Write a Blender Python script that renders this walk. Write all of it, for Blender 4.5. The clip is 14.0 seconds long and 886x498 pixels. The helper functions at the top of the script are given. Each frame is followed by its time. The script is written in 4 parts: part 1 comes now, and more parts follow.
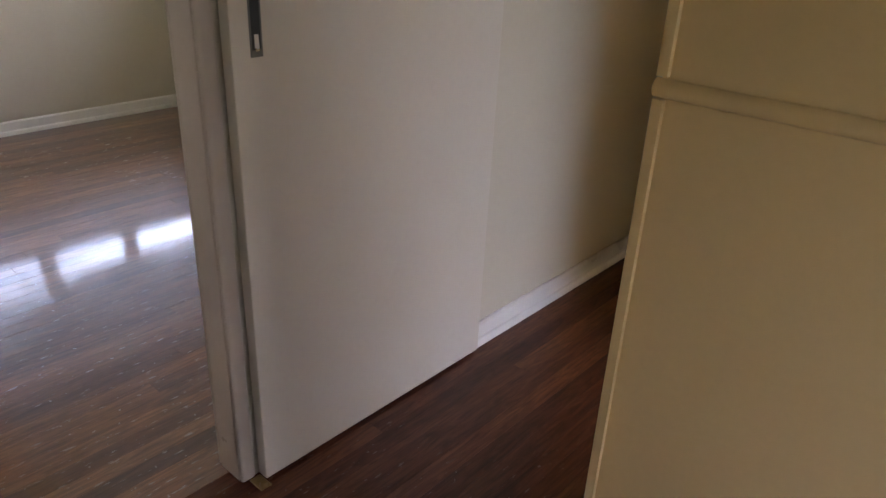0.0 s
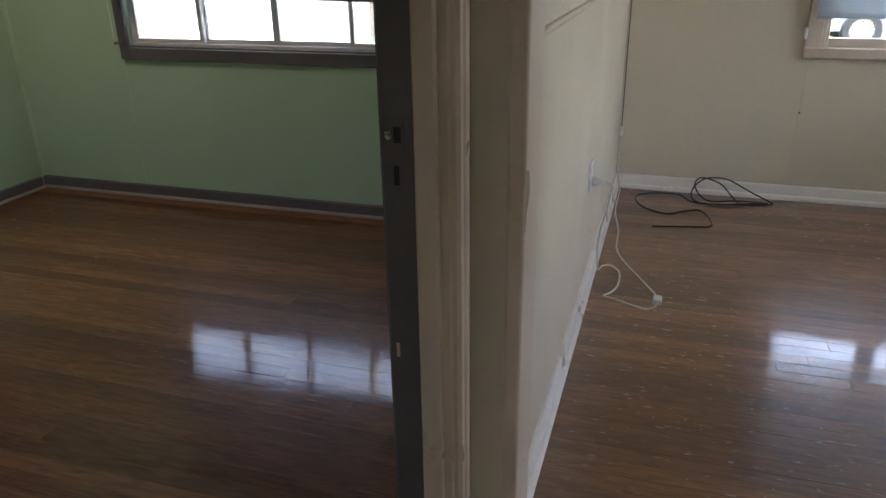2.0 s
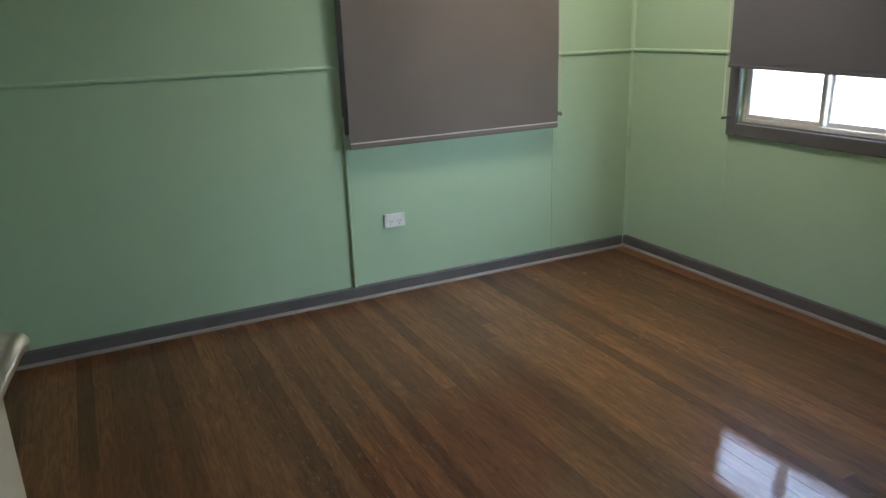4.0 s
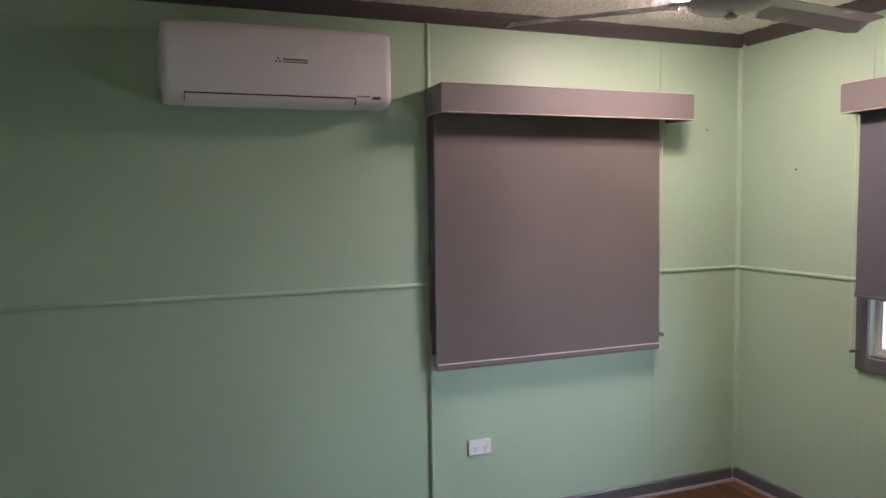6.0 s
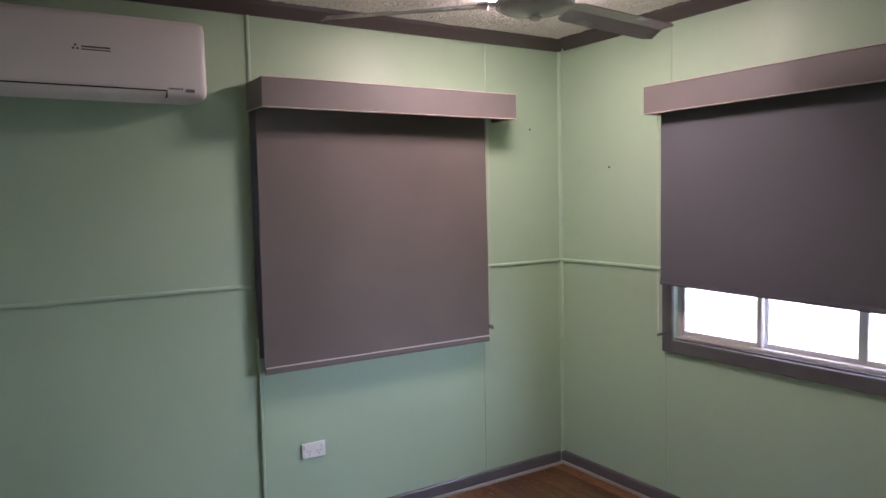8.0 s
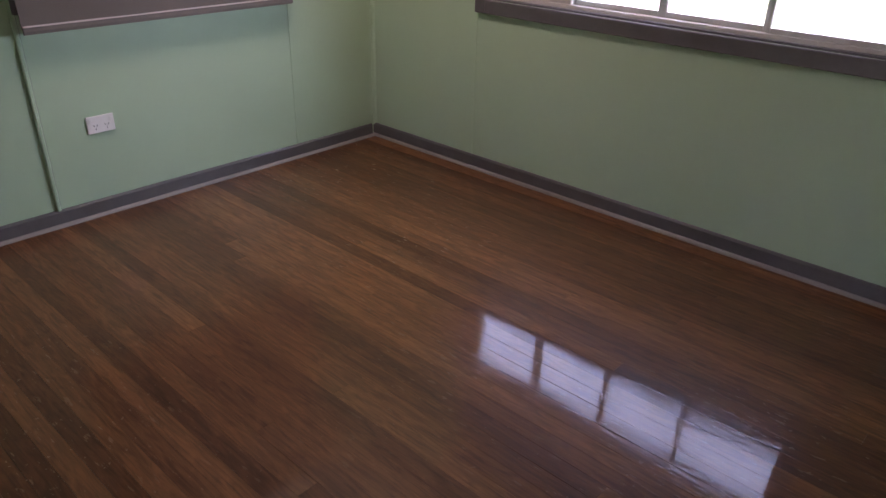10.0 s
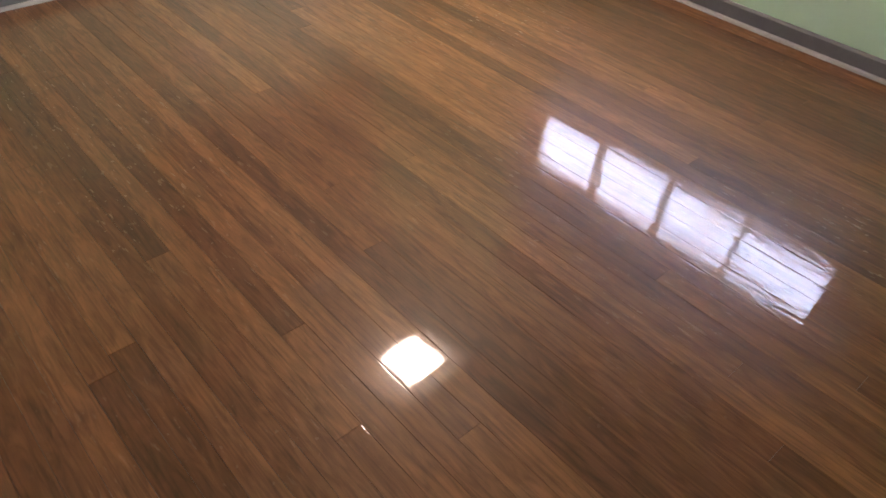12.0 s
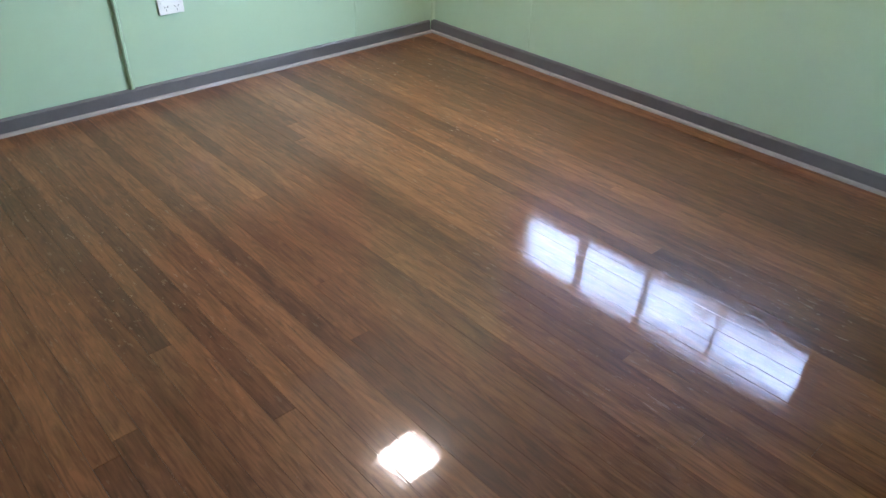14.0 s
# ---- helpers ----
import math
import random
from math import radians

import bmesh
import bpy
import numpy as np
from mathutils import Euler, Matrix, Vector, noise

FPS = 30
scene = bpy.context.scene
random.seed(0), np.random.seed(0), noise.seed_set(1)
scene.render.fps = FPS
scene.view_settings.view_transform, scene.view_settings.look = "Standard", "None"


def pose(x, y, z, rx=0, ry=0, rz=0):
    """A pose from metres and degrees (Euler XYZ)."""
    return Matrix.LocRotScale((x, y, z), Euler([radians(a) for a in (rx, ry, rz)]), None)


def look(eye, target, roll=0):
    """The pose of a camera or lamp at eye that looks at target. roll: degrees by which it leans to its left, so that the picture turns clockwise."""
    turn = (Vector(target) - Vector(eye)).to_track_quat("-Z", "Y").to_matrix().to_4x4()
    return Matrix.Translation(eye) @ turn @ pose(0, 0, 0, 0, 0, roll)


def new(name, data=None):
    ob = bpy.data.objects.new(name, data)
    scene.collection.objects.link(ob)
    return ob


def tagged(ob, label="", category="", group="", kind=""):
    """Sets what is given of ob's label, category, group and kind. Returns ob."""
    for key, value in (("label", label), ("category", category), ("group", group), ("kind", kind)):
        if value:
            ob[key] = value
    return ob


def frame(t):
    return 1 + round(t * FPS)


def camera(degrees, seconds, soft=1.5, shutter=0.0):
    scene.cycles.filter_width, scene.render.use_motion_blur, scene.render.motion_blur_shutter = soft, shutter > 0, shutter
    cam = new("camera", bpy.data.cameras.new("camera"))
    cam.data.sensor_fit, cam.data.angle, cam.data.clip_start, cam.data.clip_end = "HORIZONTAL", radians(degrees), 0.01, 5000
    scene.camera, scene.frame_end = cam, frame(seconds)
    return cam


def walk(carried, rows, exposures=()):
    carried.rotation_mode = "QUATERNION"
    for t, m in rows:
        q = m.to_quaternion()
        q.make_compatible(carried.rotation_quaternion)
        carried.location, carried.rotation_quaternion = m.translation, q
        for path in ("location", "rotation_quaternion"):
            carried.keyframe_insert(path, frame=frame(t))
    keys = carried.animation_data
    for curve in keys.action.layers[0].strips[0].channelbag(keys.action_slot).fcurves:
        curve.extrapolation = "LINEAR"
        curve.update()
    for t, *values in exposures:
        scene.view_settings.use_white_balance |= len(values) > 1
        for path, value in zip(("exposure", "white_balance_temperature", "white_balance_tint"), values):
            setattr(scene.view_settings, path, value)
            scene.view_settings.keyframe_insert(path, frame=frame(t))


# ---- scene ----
cam = camera(63.1, 14.0)
PATH = [
    (0, (-0.127, -0.024, 1.363), (-1.306, 1.337, 0.492), 2.75),
    (0.5, (-0.304, 0.113, 1.342), (-1.850, 1.131, 0.584), 2.5),
    (1, (-0.432, 0.218, 1.343), (-2.248, 0.645, 0.622), 1.5),
    (1.5, (-0.456, 0.256, 1.325), (-2.297, 0.114, 0.558), -0.5),
    (2, (-0.584, 0.2, 1.32), (-2.341, -0.359, 0.546), -0.9),
    (2.5, (-0.701, 0.157, 1.322), (-2.27, -0.836, 0.577), -1.8),
    (3, (-0.78, 0.12, 1.332), (-2.11, -1.204, 0.641), -2.7),
    (3.5, (-0.891, 0.081, 1.362), (-1.958, -1.482, 0.716), -2.8),
    (4, (-0.968, -0.017, 1.369), (-1.809, -1.73, 0.771), -2.0),
    (4.2, (-0.969, -0.09, 1.369), (-1.766, -1.839, 0.815), -1.9),
    (6.3, (-0.998, -0.322, 1.583), (-1.719, -2.186, 1.494), -0.9),
    (6.5, (-1.002, -0.323, 1.578), (-1.734, -2.183, 1.516), -0.8),
    (7, (-1.025, -0.319, 1.586), (-1.831, -2.149, 1.556), -0.8),
    (7.5, (-1.055, -0.299, 1.582), (-1.984, -2.069, 1.535), -1.1),
    (8, (-1.105, -0.288, 1.548), (-2.18, -1.969, 1.409), -1.3),
    (8.5, (-1.121, -0.32, 1.509), (-2.34, -1.876, 1.208), -1.1),
    (9, (-1.15, -0.335, 1.435), (-2.462, -1.758, 0.932), -0.7),
    (9.2, (-1.168, -0.34, 1.417), (-2.494, -1.713, 0.82), -0.4),
    (11.3, (-1.163, -0.355, 1.236), (-2.327, -1.402, -0.008), 2.7),
    (11.5, (-1.157, -0.355, 1.227), (-2.283, -1.406, -0.049), 2.9),
    (12, (-1.109, -0.365, 1.206), (-2.141, -1.447, -0.123), 3.5),
    (12.5, (-1.066, -0.376, 1.206), (-2.014, -1.527, -0.127), 3.5),
    (13, (-1.037, -0.365, 1.233), (-1.968, -1.599, -0.035), 3.3),
    (13.5, (-1.033, -0.32, 1.262), (-2.035, -1.582, 0.076), 2.7),
    (14, (-1.046, -0.226, 1.281), (-2.19, -1.439, 0.177), 1.8),
]
EXPOSURES = [(0, 4.5, 6500, 26), (0.6, 4.55, 6500, 21), (1.0, 4.25, 6700, 18), (1.5, 3.95, 6000, 17), (2.0, 4.1, 6500, 17), (3.0, 4.95, 6250, 11), (4.2, 5.0, 6300, 14),
             (6.4, 5.1, 6300, 38), (7.5, 5.05, 6150, 38), (8.5, 4.4, 6100, 36), (9.0, 3.8, 5900, 37),
             (11.4, 6.15, 7700, 40), (12.0, 6.15, 7200, 27), (12.5, 6.1, 6450, 19), (13.2, 6.05, 5900, 17), (14, 6.1, 5850, 17)]
CORNER = (-0.485, 0.752)      # outer corner in the hall
SLIDE, SLIDE_END = 0.754, 1.60
LEAF_TURN = 65.5
walk(cam, [(t, look(eye, target, roll)) for t, eye, target, roll in PATH], EXPOSURES)

# ---- light ----
SUN_UP, SUN_TURN = 72.0, 25.0
world = bpy.data.worlds.new("sky")
scene.world = world
world.use_nodes = True
wn = world.node_tree
bg = wn.nodes["Background"]
sky = wn.nodes.new("ShaderNodeTexSky")
sky.sky_type, sky.sun_disc = "NISHITA", False
sky.sun_elevation, sky.sun_rotation = radians(SUN_UP), radians(SUN_TURN)
sky.dust_density, sky.ozone_density = 2.5, 1.0
veil = wn.nodes.new("ShaderNodeHueSaturation")      # thin cloud takes some of the blue out
veil.inputs["Saturation"].default_value = 0.72
wn.links.new(sky.outputs[0], veil.inputs["Color"])
wn.links.new(veil.outputs[0], bg.inputs[0])
bg.inputs[1].default_value = 0.15

sun_data = bpy.data.lights.new("sun", "SUN")
sun_data.energy, sun_data.angle, sun_data.color = 0.6, radians(14), (1.0, 0.98, 0.95)
sun = new("sun", sun_data)
sun.matrix_world = look((2.61, 5.60, 19.02), (0, 0, 0))

# added lamps that stand in for open north-west sky below the dark blind
for k in range(3):
    gap = bpy.data.lights.new("gap_sky_lamp", "AREA")
    gap.shape, gap.size, gap.size_y = "RECTANGLE", 0.34, 0.17
    gap.energy, gap.color, gap.spread = 0.062, (0.62, 0.86, 1.0), radians(94)
    at = (-3.84, -1.95 + 0.43 * k, 0.97)
    new("gap_sky_lamp", gap).matrix_world = look(at, (at[0] + 1.0, at[1] - 0.78, at[2] - 0.42))

# ---- plan ----
X0, Y0 = -3.9, -3.4          # green room: west and south walls
GN = -0.092                 # its north wall
PC = -0.063                  # cream face of the partition
CX = -4.768                   # cream room: west wall
HX = -1.405                  # hall face of the hall's west wall
HI = -1.48                   # cream-room face of that wall
XE = 0.12                    # green room: east wall
CN = 2.9                     # cream room: north wall
TOP = 2.417
RAIL = 1.183
JX = -1.30                   # latch jamb of the green room's door
HG = -0.56                   # hinge jamb


# ---- materials ----
def mat(name, base, rough=0.5, metal=0.0, vary=0.08, scale=6.0, grain=60.0, bump=0.1, depth=0.002, spec=0.5, rvary=0.1):
    m = bpy.data.materials.new(name)
    m.use_nodes = True
    t = m.node_tree
    n, l = t.nodes, t.links
    b = n["Principled BSDF"]
    b.inputs["Metallic"].default_value = metal
    b.inputs["Specular IOR Level"].default_value = spec
    pos = n.new("ShaderNodeNewGeometry")
    big = n.new("ShaderNodeTexNoise")
    big.inputs["Scale"].default_value, big.inputs["Detail"].default_value = scale, 5
    l.new(pos.outputs["Position"], big.inputs["Vector"])
    fine = n.new("ShaderNodeTexNoise")
    fine.inputs["Scale"].default_value, fine.inputs["Detail"].default_value = grain, 4
    l.new(pos.outputs["Position"], fine.inputs["Vector"])
    mix = n.new("ShaderNodeMath")
    mix.operation = "MULTIPLY_ADD"
    l.new(fine.outputs["Fac"], mix.inputs[0])
    mix.inputs[1].default_value = 0.4
    l.new(big.outputs["Fac"], mix.inputs[2])
    ramp = n.new("ShaderNodeValToRGB")
    ramp.color_ramp.elements[0].position, ramp.color_ramp.elements[1].position = 0.35, 1.0
    ramp.color_ramp.elements[0].color = (*[c * (1 - vary) for c in base], 1)
    ramp.color_ramp.elements[1].color = (*[min(1, c * (1 + vary)) for c in base], 1)
    l.new(mix.outputs[0], ramp.inputs[0])
    l.new(ramp.outputs[0], b.inputs["Base Color"])
    rr = n.new("ShaderNodeMapRange")
    rr.inputs["From Min"].default_value, rr.inputs["From Max"].default_value = 0.3, 0.7
    rr.inputs["To Min"].default_value, rr.inputs["To Max"].default_value = max(0.02, rough - rvary), min(1, rough + rvary)
    l.new(big.outputs["Fac"], rr.inputs[0])
    l.new(rr.outputs[0], b.inputs["Roughness"])
    if bump:
        bp = n.new("ShaderNodeBump")
        bp.inputs["Strength"].default_value, bp.inputs["Distance"].default_value = bump, depth
        l.new(mix.outputs[0], bp.inputs["Height"])
        l.new(bp.outputs[0], b.inputs["Normal"])
    return m


def wood_floor(name, dark, mid, light, rough0, rough1, wear, worn, coat, under, sheen, relief=0.0011, ripple=0.85, calm=0.44):
    """Varnished boards that run along y; each board takes its own tone."""
    m = bpy.data.materials.new(name)
    m.use_nodes = True
    t = m.node_tree
    n, l = t.nodes, t.links
    b = n["Principled BSDF"]
    pos = n.new("ShaderNodeNewGeometry")
    info = n.new("ShaderNodeObjectInfo")
    off = n.new("ShaderNodeVectorMath")
    off.operation = "MULTIPLY_ADD"
    l.new(info.outputs["Random"], off.inputs[0])
    off.inputs[1].default_value = (7.0, 31.0, 3.0)
    l.new(pos.outputs["Position"], off.inputs[2])

    def noise_at(scale, detail, stretch, src=off):
        mp = n.new("ShaderNodeMapping")
        mp.inputs["Scale"].default_value = stretch
        l.new(src.outputs[0] if src is off else src.outputs["Position"], mp.inputs["Vector"])
        tx = n.new("ShaderNodeTexNoise")
        tx.inputs["Scale"].default_value, tx.inputs["Detail"].default_value = scale, detail
        l.new(mp.outputs[0], tx.inputs["Vector"])
        return tx

    def math_node(op, a, bb):
        k = n.new("ShaderNodeMath")
        k.operation = op
        for i, v in enumerate((a, bb)):
            if isinstance(v, (int, float)):
                k.inputs[i].default_value = v
            else:
                l.new(v, k.inputs[i])
        return k.outputs[0]

    def mix_col(fac, a, c):
        k = n.new("ShaderNodeMix")
        k.data_type = "RGBA"
        if isinstance(fac, (int, float)):
            k.inputs[0].default_value = fac
        else:
            l.new(fac, k.inputs[0])
        for i, v in ((6, a), (7, c)):
            if isinstance(v, tuple):
                k.inputs[i].default_value = (*v, 1)
            else:
                l.new(v, k.inputs[i])
        return k.outputs[2]

    tone = n.new("ShaderNodeValToRGB")
    e = tone.color_ramp.elements
    e[0].position, e[0].color = 0.0, (*dark, 1)
    e[1].position, e[1].color = 1.0, (*light, 1)
    k = e.new(0.5)
    k.color = (*mid, 1)
    grain = noise_at(1.0, 6, (150, 5.0, 150))
    long_g = noise_at(1.0, 4, (16, 0.9, 16))
    s = math_node("MULTIPLY", info.outputs["Random"], 0.64)
    s = math_node("ADD", s, math_node("MULTIPLY", long_g.outputs["Fac"], 0.72))
    s = math_node("ADD", s, -0.18)
    l.new(s, tone.inputs[0])
    streak = n.new("ShaderNodeMapRange")
    streak.inputs["From Min"].default_value, streak.inputs["From Max"].default_value = 0.49, 0.64
    l.new(grain.outputs["Fac"], streak.inputs[0])
    col = mix_col(math_node("MULTIPLY", streak.outputs[0], 0.32), tone.outputs[0], tuple(c * 0.35 for c in dark))
    med = noise_at(1.0, 7, (46, 8, 46))
    med.inputs["Distortion"].default_value = 1.2
    mr = n.new("ShaderNodeMapRange")
    mr.inputs["From Min"].default_value, mr.inputs["From Max"].default_value = 0.32, 0.68
    mr.inputs["To Min"].default_value, mr.inputs["To Max"].default_value = 0.70, 1.27
    l.new(med.outputs["Fac"], mr.inputs[0])
    hue = n.new("ShaderNodeHueSaturation")
    l.new(col, hue.inputs["Color"])
    l.new(mr.outputs[0], hue.inputs["Value"])
    col = hue.outputs[0]
    blot = noise_at(1.7, 5, (1, 0.7, 1), pos)
    br = n.new("ShaderNodeMapRange")
    br.inputs["From Min"].default_value, br.inputs["From Max"].default_value = 0.52, 0.75
    l.new(blot.outputs["Fac"], br.inputs[0])
    col = mix_col(math_node("MULTIPLY", br.outputs[0], 0.35), col, tuple(c * 0.6 for c in dark))
    # worn spots and fine scratches in the varnish
    sc = noise_at(1.0, 3, (70, 16, 70), pos)
    zone = noise_at(0.8, 2, (1, 1, 1), pos)
    zr = n.new("ShaderNodeMapRange")
    zr.inputs["From Min"].default_value, zr.inputs["From Max"].default_value = calm, calm + 0.18
    l.new(zone.outputs["Fac"], zr.inputs[0])
    spot = n.new("ShaderNodeMapRange")
    spot.inputs["From Min"].default_value, spot.inputs["From Max"].default_value = 0.635, 0.70
    l.new(sc.outputs["Fac"], spot.inputs[0])
    pit = noise_at(1.0, 2, (60, 42, 60), pos)
    dot = n.new("ShaderNodeMapRange")
    dot.inputs["From Min"].default_value, dot.inputs["From Max"].default_value = 0.69, 0.73
    l.new(pit.outputs["Fac"], dot.inputs[0])
    chip = math_node("MAXIMUM", math_node("MULTIPLY", spot.outputs[0], zr.outputs[0]), math_node("MULTIPLY", dot.outputs[0], zr.outputs[0]))
    col = mix_col(math_node("MULTIPLY", chip, wear), col, worn)
    l.new(col, b.inputs["Base Color"])
    rn = noise_at(2.4, 4, (1, 0.6, 1), pos)
    rg = n.new("ShaderNodeMapRange")
    rg.inputs["From Min"].default_value, rg.inputs["From Max"].default_value = 0.35, 0.68
    rg.inputs["To Min"].default_value, rg.inputs["To Max"].default_value = rough0, rough1
    l.new(rn.outputs["Fac"], rg.inputs[0])
    l.new(math_node("ADD", rg.outputs[0], math_node("MULTIPLY", chip, 0.25)), b.inputs["Coat Roughness"])
    b.inputs["Coat Weight"].default_value = coat
    b.inputs["Coat IOR"].default_value = 1.5
    b.inputs["Roughness"].default_value = under
    b.inputs["Specular IOR Level"].default_value = sheen
    h = math_node("ADD", math_node("MULTIPLY", grain.outputs["Fac"], 0.10), math_node("MULTIPLY", chip, -0.9))
    wav = noise_at(1.0, 2, (22, 3.0, 22))
    h = math_node("ADD", h, math_node("MULTIPLY", wav.outputs["Fac"], 0.35))
    rip = noise_at(1.0, 2, (95, 12, 95), pos)
    h = math_node("ADD", h, math_node("MULTIPLY", math_node("MULTIPLY", rip.outputs["Fac"], zr.outputs[0]), ripple))
    bp = n.new("ShaderNodeBump")
    bp.inputs["Strength"].default_value, bp.inputs["Distance"].default_value = 0.5, relief
    l.new(h, bp.inputs["Height"])
    l.new(bp.outputs[0], b.inputs["Normal"])
    l.new(bp.outputs[0], b.inputs["Coat Normal"])
    return m


def glow(name, color, strength):
    m = bpy.data.materials.new(name)
    m.use_nodes = True
    b = m.node_tree.nodes["Principled BSDF"]
    b.inputs["Base Color"].default_value = (0.8, 0.8, 0.78, 1)
    b.inputs["Emission Color"].default_value = (*color, 1)
    b.inputs["Emission Strength"].default_value = strength
    return m


def clear(name):
    m = bpy.data.materials.new(name)
    m.use_nodes = True
    b = m.node_tree.nodes["Principled BSDF"]
    b.inputs["Base Color"].default_value = (0.97, 0.99, 0.98, 1)
    b.inputs["Roughness"].default_value = 0.02
    b.inputs["Transmission Weight"].default_value = 1.0
    b.inputs["IOR"].default_value = 1.45
    return m


GREEN = mat("green_wall_paint", (0.385, 0.525, 0.37), 0.50, vary=0.03, scale=2.6, grain=45, bump=0.5, depth=0.0022, rvary=0.10)
GREENTRIM = mat("green_trim_paint", (0.40, 0.545, 0.385), 0.36, vary=0.06, bump=0.2)
GREY = mat("grey_gloss_trim", (0.105, 0.098, 0.102), 0.38, vary=0.14, scale=9, bump=0.25)
CORNICE = mat("brown_grey_cornice", (0.075, 0.062, 0.058), 0.5, vary=0.15, bump=0.25)
QUAD = mat("pale_grey_edge", (0.25, 0.225, 0.22), 0.5, vary=0.15, bump=0.2)
CREAM = mat("cream_wall_paint", (0.62, 0.55, 0.42), 0.40, vary=0.04, scale=2.2, grain=50, bump=0.45, depth=0.002, rvary=0.12)
MUSTARD = mat("dull_yellow_cream_paint", (0.76, 0.54, 0.25), 0.5, vary=0.05, scale=1.8, grain=80, bump=0.22, depth=0.0012)
CREAMTRIM = mat("cream_trim_paint", (0.60, 0.505, 0.41), 0.36, vary=0.06, scale=8, bump=0.2)
SKIRTPAINT = mat("white_baseboard_paint", (0.80, 0.76, 0.70), 0.35, vary=0.06, scale=8, bump=0.2)
DOORPAINT = mat("cream_door_paint", (0.66, 0.59, 0.48), 0.4, vary=0.04, scale=3, bump=0.15)
WHITE = mat("white_plastic", (0.80, 0.79, 0.77), 0.35, vary=0.03, bump=0.05)
ACWHITE = mat("off_white_plastic", (0.74, 0.685, 0.69), 0.38, vary=0.02, bump=0.03)
DARKSLOT = mat("dark_slot", (0.012, 0.012, 0.013), 0.6, vary=0.1, bump=0)
INK = mat("grey_print", (0.10, 0.09, 0.10), 0.5, vary=0.05, bump=0)
DARKBLIND = mat("dark_grey_blind_cloth", (0.128, 0.127, 0.146), 0.7, vary=0.12, scale=2.0, grain=400, bump=0.3, depth=0.0006, spec=0.3)
BLIND = mat("grey_brown_blind_cloth", (0.160, 0.138, 0.128), 0.7, vary=0.15, scale=2.0, grain=400, bump=0.3, depth=0.0006, spec=0.3)
BLINDEDGE = mat("pale_blind_seam", (0.66, 0.58, 0.56), 0.6, vary=0.06, bump=0.1)
PELMET = mat("mauve_grey_pelmet", (0.165, 0.142, 0.138), 0.55, vary=0.07, scale=5, grain=260, bump=0.2)
BEAD = mat("cream_bead", (0.62, 0.55, 0.48), 0.45, vary=0.05, bump=0.1)
GREYBLIND = mat("pale_grey_blind_cloth", (0.36, 0.37, 0.37), 0.7, vary=0.05, grain=400, bump=0.3, depth=0.0006)
def let_light_through(m, color, share):
    """Thin cloth: part of the light behind it comes through."""
    n, l = m.node_tree.nodes, m.node_tree.links
    back = n.new("ShaderNodeBsdfTranslucent")
    back.inputs["Color"].default_value = (*color, 1)
    mix = n.new("ShaderNodeMixShader")
    mix.inputs[0].default_value = share
    l.new(n["Principled BSDF"].outputs[0], mix.inputs[1])
    l.new(back.outputs[0], mix.inputs[2])
    l.new(mix.outputs[0], n["Material Output"].inputs["Surface"])


let_light_through(GREYBLIND, (0.74, 0.80, 0.84), 0.42)
ALU = mat("painted_aluminium", (0.58, 0.56, 0.52), 0.4, metal=0.0, vary=0.08, bump=0.1)
STEEL = mat("worn_steel", (0.55, 0.53, 0.50), 0.28, metal=1.0, vary=0.15, scale=30, bump=0.15)
NICKEL = mat("satin_nickel", (0.72, 0.70, 0.67), 0.34, metal=0.85, vary=0.06, bump=0.05)
DULLSTEEL = mat("dull_dark_steel", (0.16, 0.15, 0.14), 0.38, metal=1.0, vary=0.2, scale=30, bump=0.15)
BRASS = mat("tarnished_brass", (0.45, 0.33, 0.16), 0.4, metal=1.0, vary=0.2, scale=40, bump=0.2)
FANWHITE = mat("fan_white_enamel", (0.56, 0.56, 0.55), 0.22, vary=0.06, bump=0.05)
CEIL = mat("textured_plaster", (0.80, 0.755, 0.72), 0.6, vary=0.08, scale=3, grain=140, bump=0.35, depth=0.002)
FLATCEIL = mat("flat_ceiling_paint", (0.72, 0.70, 0.66), 0.6, bump=0.1)
BLACKRUBBER = mat("black_cable_sheath", (0.015, 0.015, 0.017), 0.4, vary=0.1, bump=0.05)
WHITECORD = mat("white_cord_sheath", (0.68, 0.64, 0.56), 0.45, vary=0.08, bump=0.05)
SUBFLOOR = mat("dark_subfloor", (0.012, 0.008, 0.006), 0.9, bump=0)
FLOORG = wood_floor("varnished_boards", (0.066, 0.025, 0.010), (0.140, 0.056, 0.022), (0.225, 0.098, 0.038), 0.02, 0.05, 0.42, (0.32, 0.23, 0.16), 0.55, 0.42, 0.15, 0.0016)
FLOORC = wood_floor("worn_boards", (0.088, 0.038, 0.018), (0.200, 0.088, 0.040), (0.33, 0.155, 0.068), 0.03, 0.09, 0.6, (0.42, 0.38, 0.34), 1.0, 0.32, 0.85, 0.0010, 1.3, 0.36)
FLOORH = wood_floor("red_brown_boards", (0.050, 0.015, 0.007), (0.115, 0.036, 0.014), (0.19, 0.063, 0.025), 0.06, 0.16, 0.3, (0.20, 0.12, 0.08), 0.6, 0.45, 0.15)
GLASS = clear("window_glass")
LAMPGLOW = glow("lit_diffuser", (1.0, 0.87, 0.72), 2.3)
GRASS = mat("mown_grass", (0.066, 0.086, 0.038), 0.9, vary=0.35, scale=0.6, grain=14, bump=0.6, depth=0.03)
NEIGHBOUR = mat("white_cladding", (0.62, 0.58, 0.56), 0.6, vary=0.04, scale=1, bump=0.1)
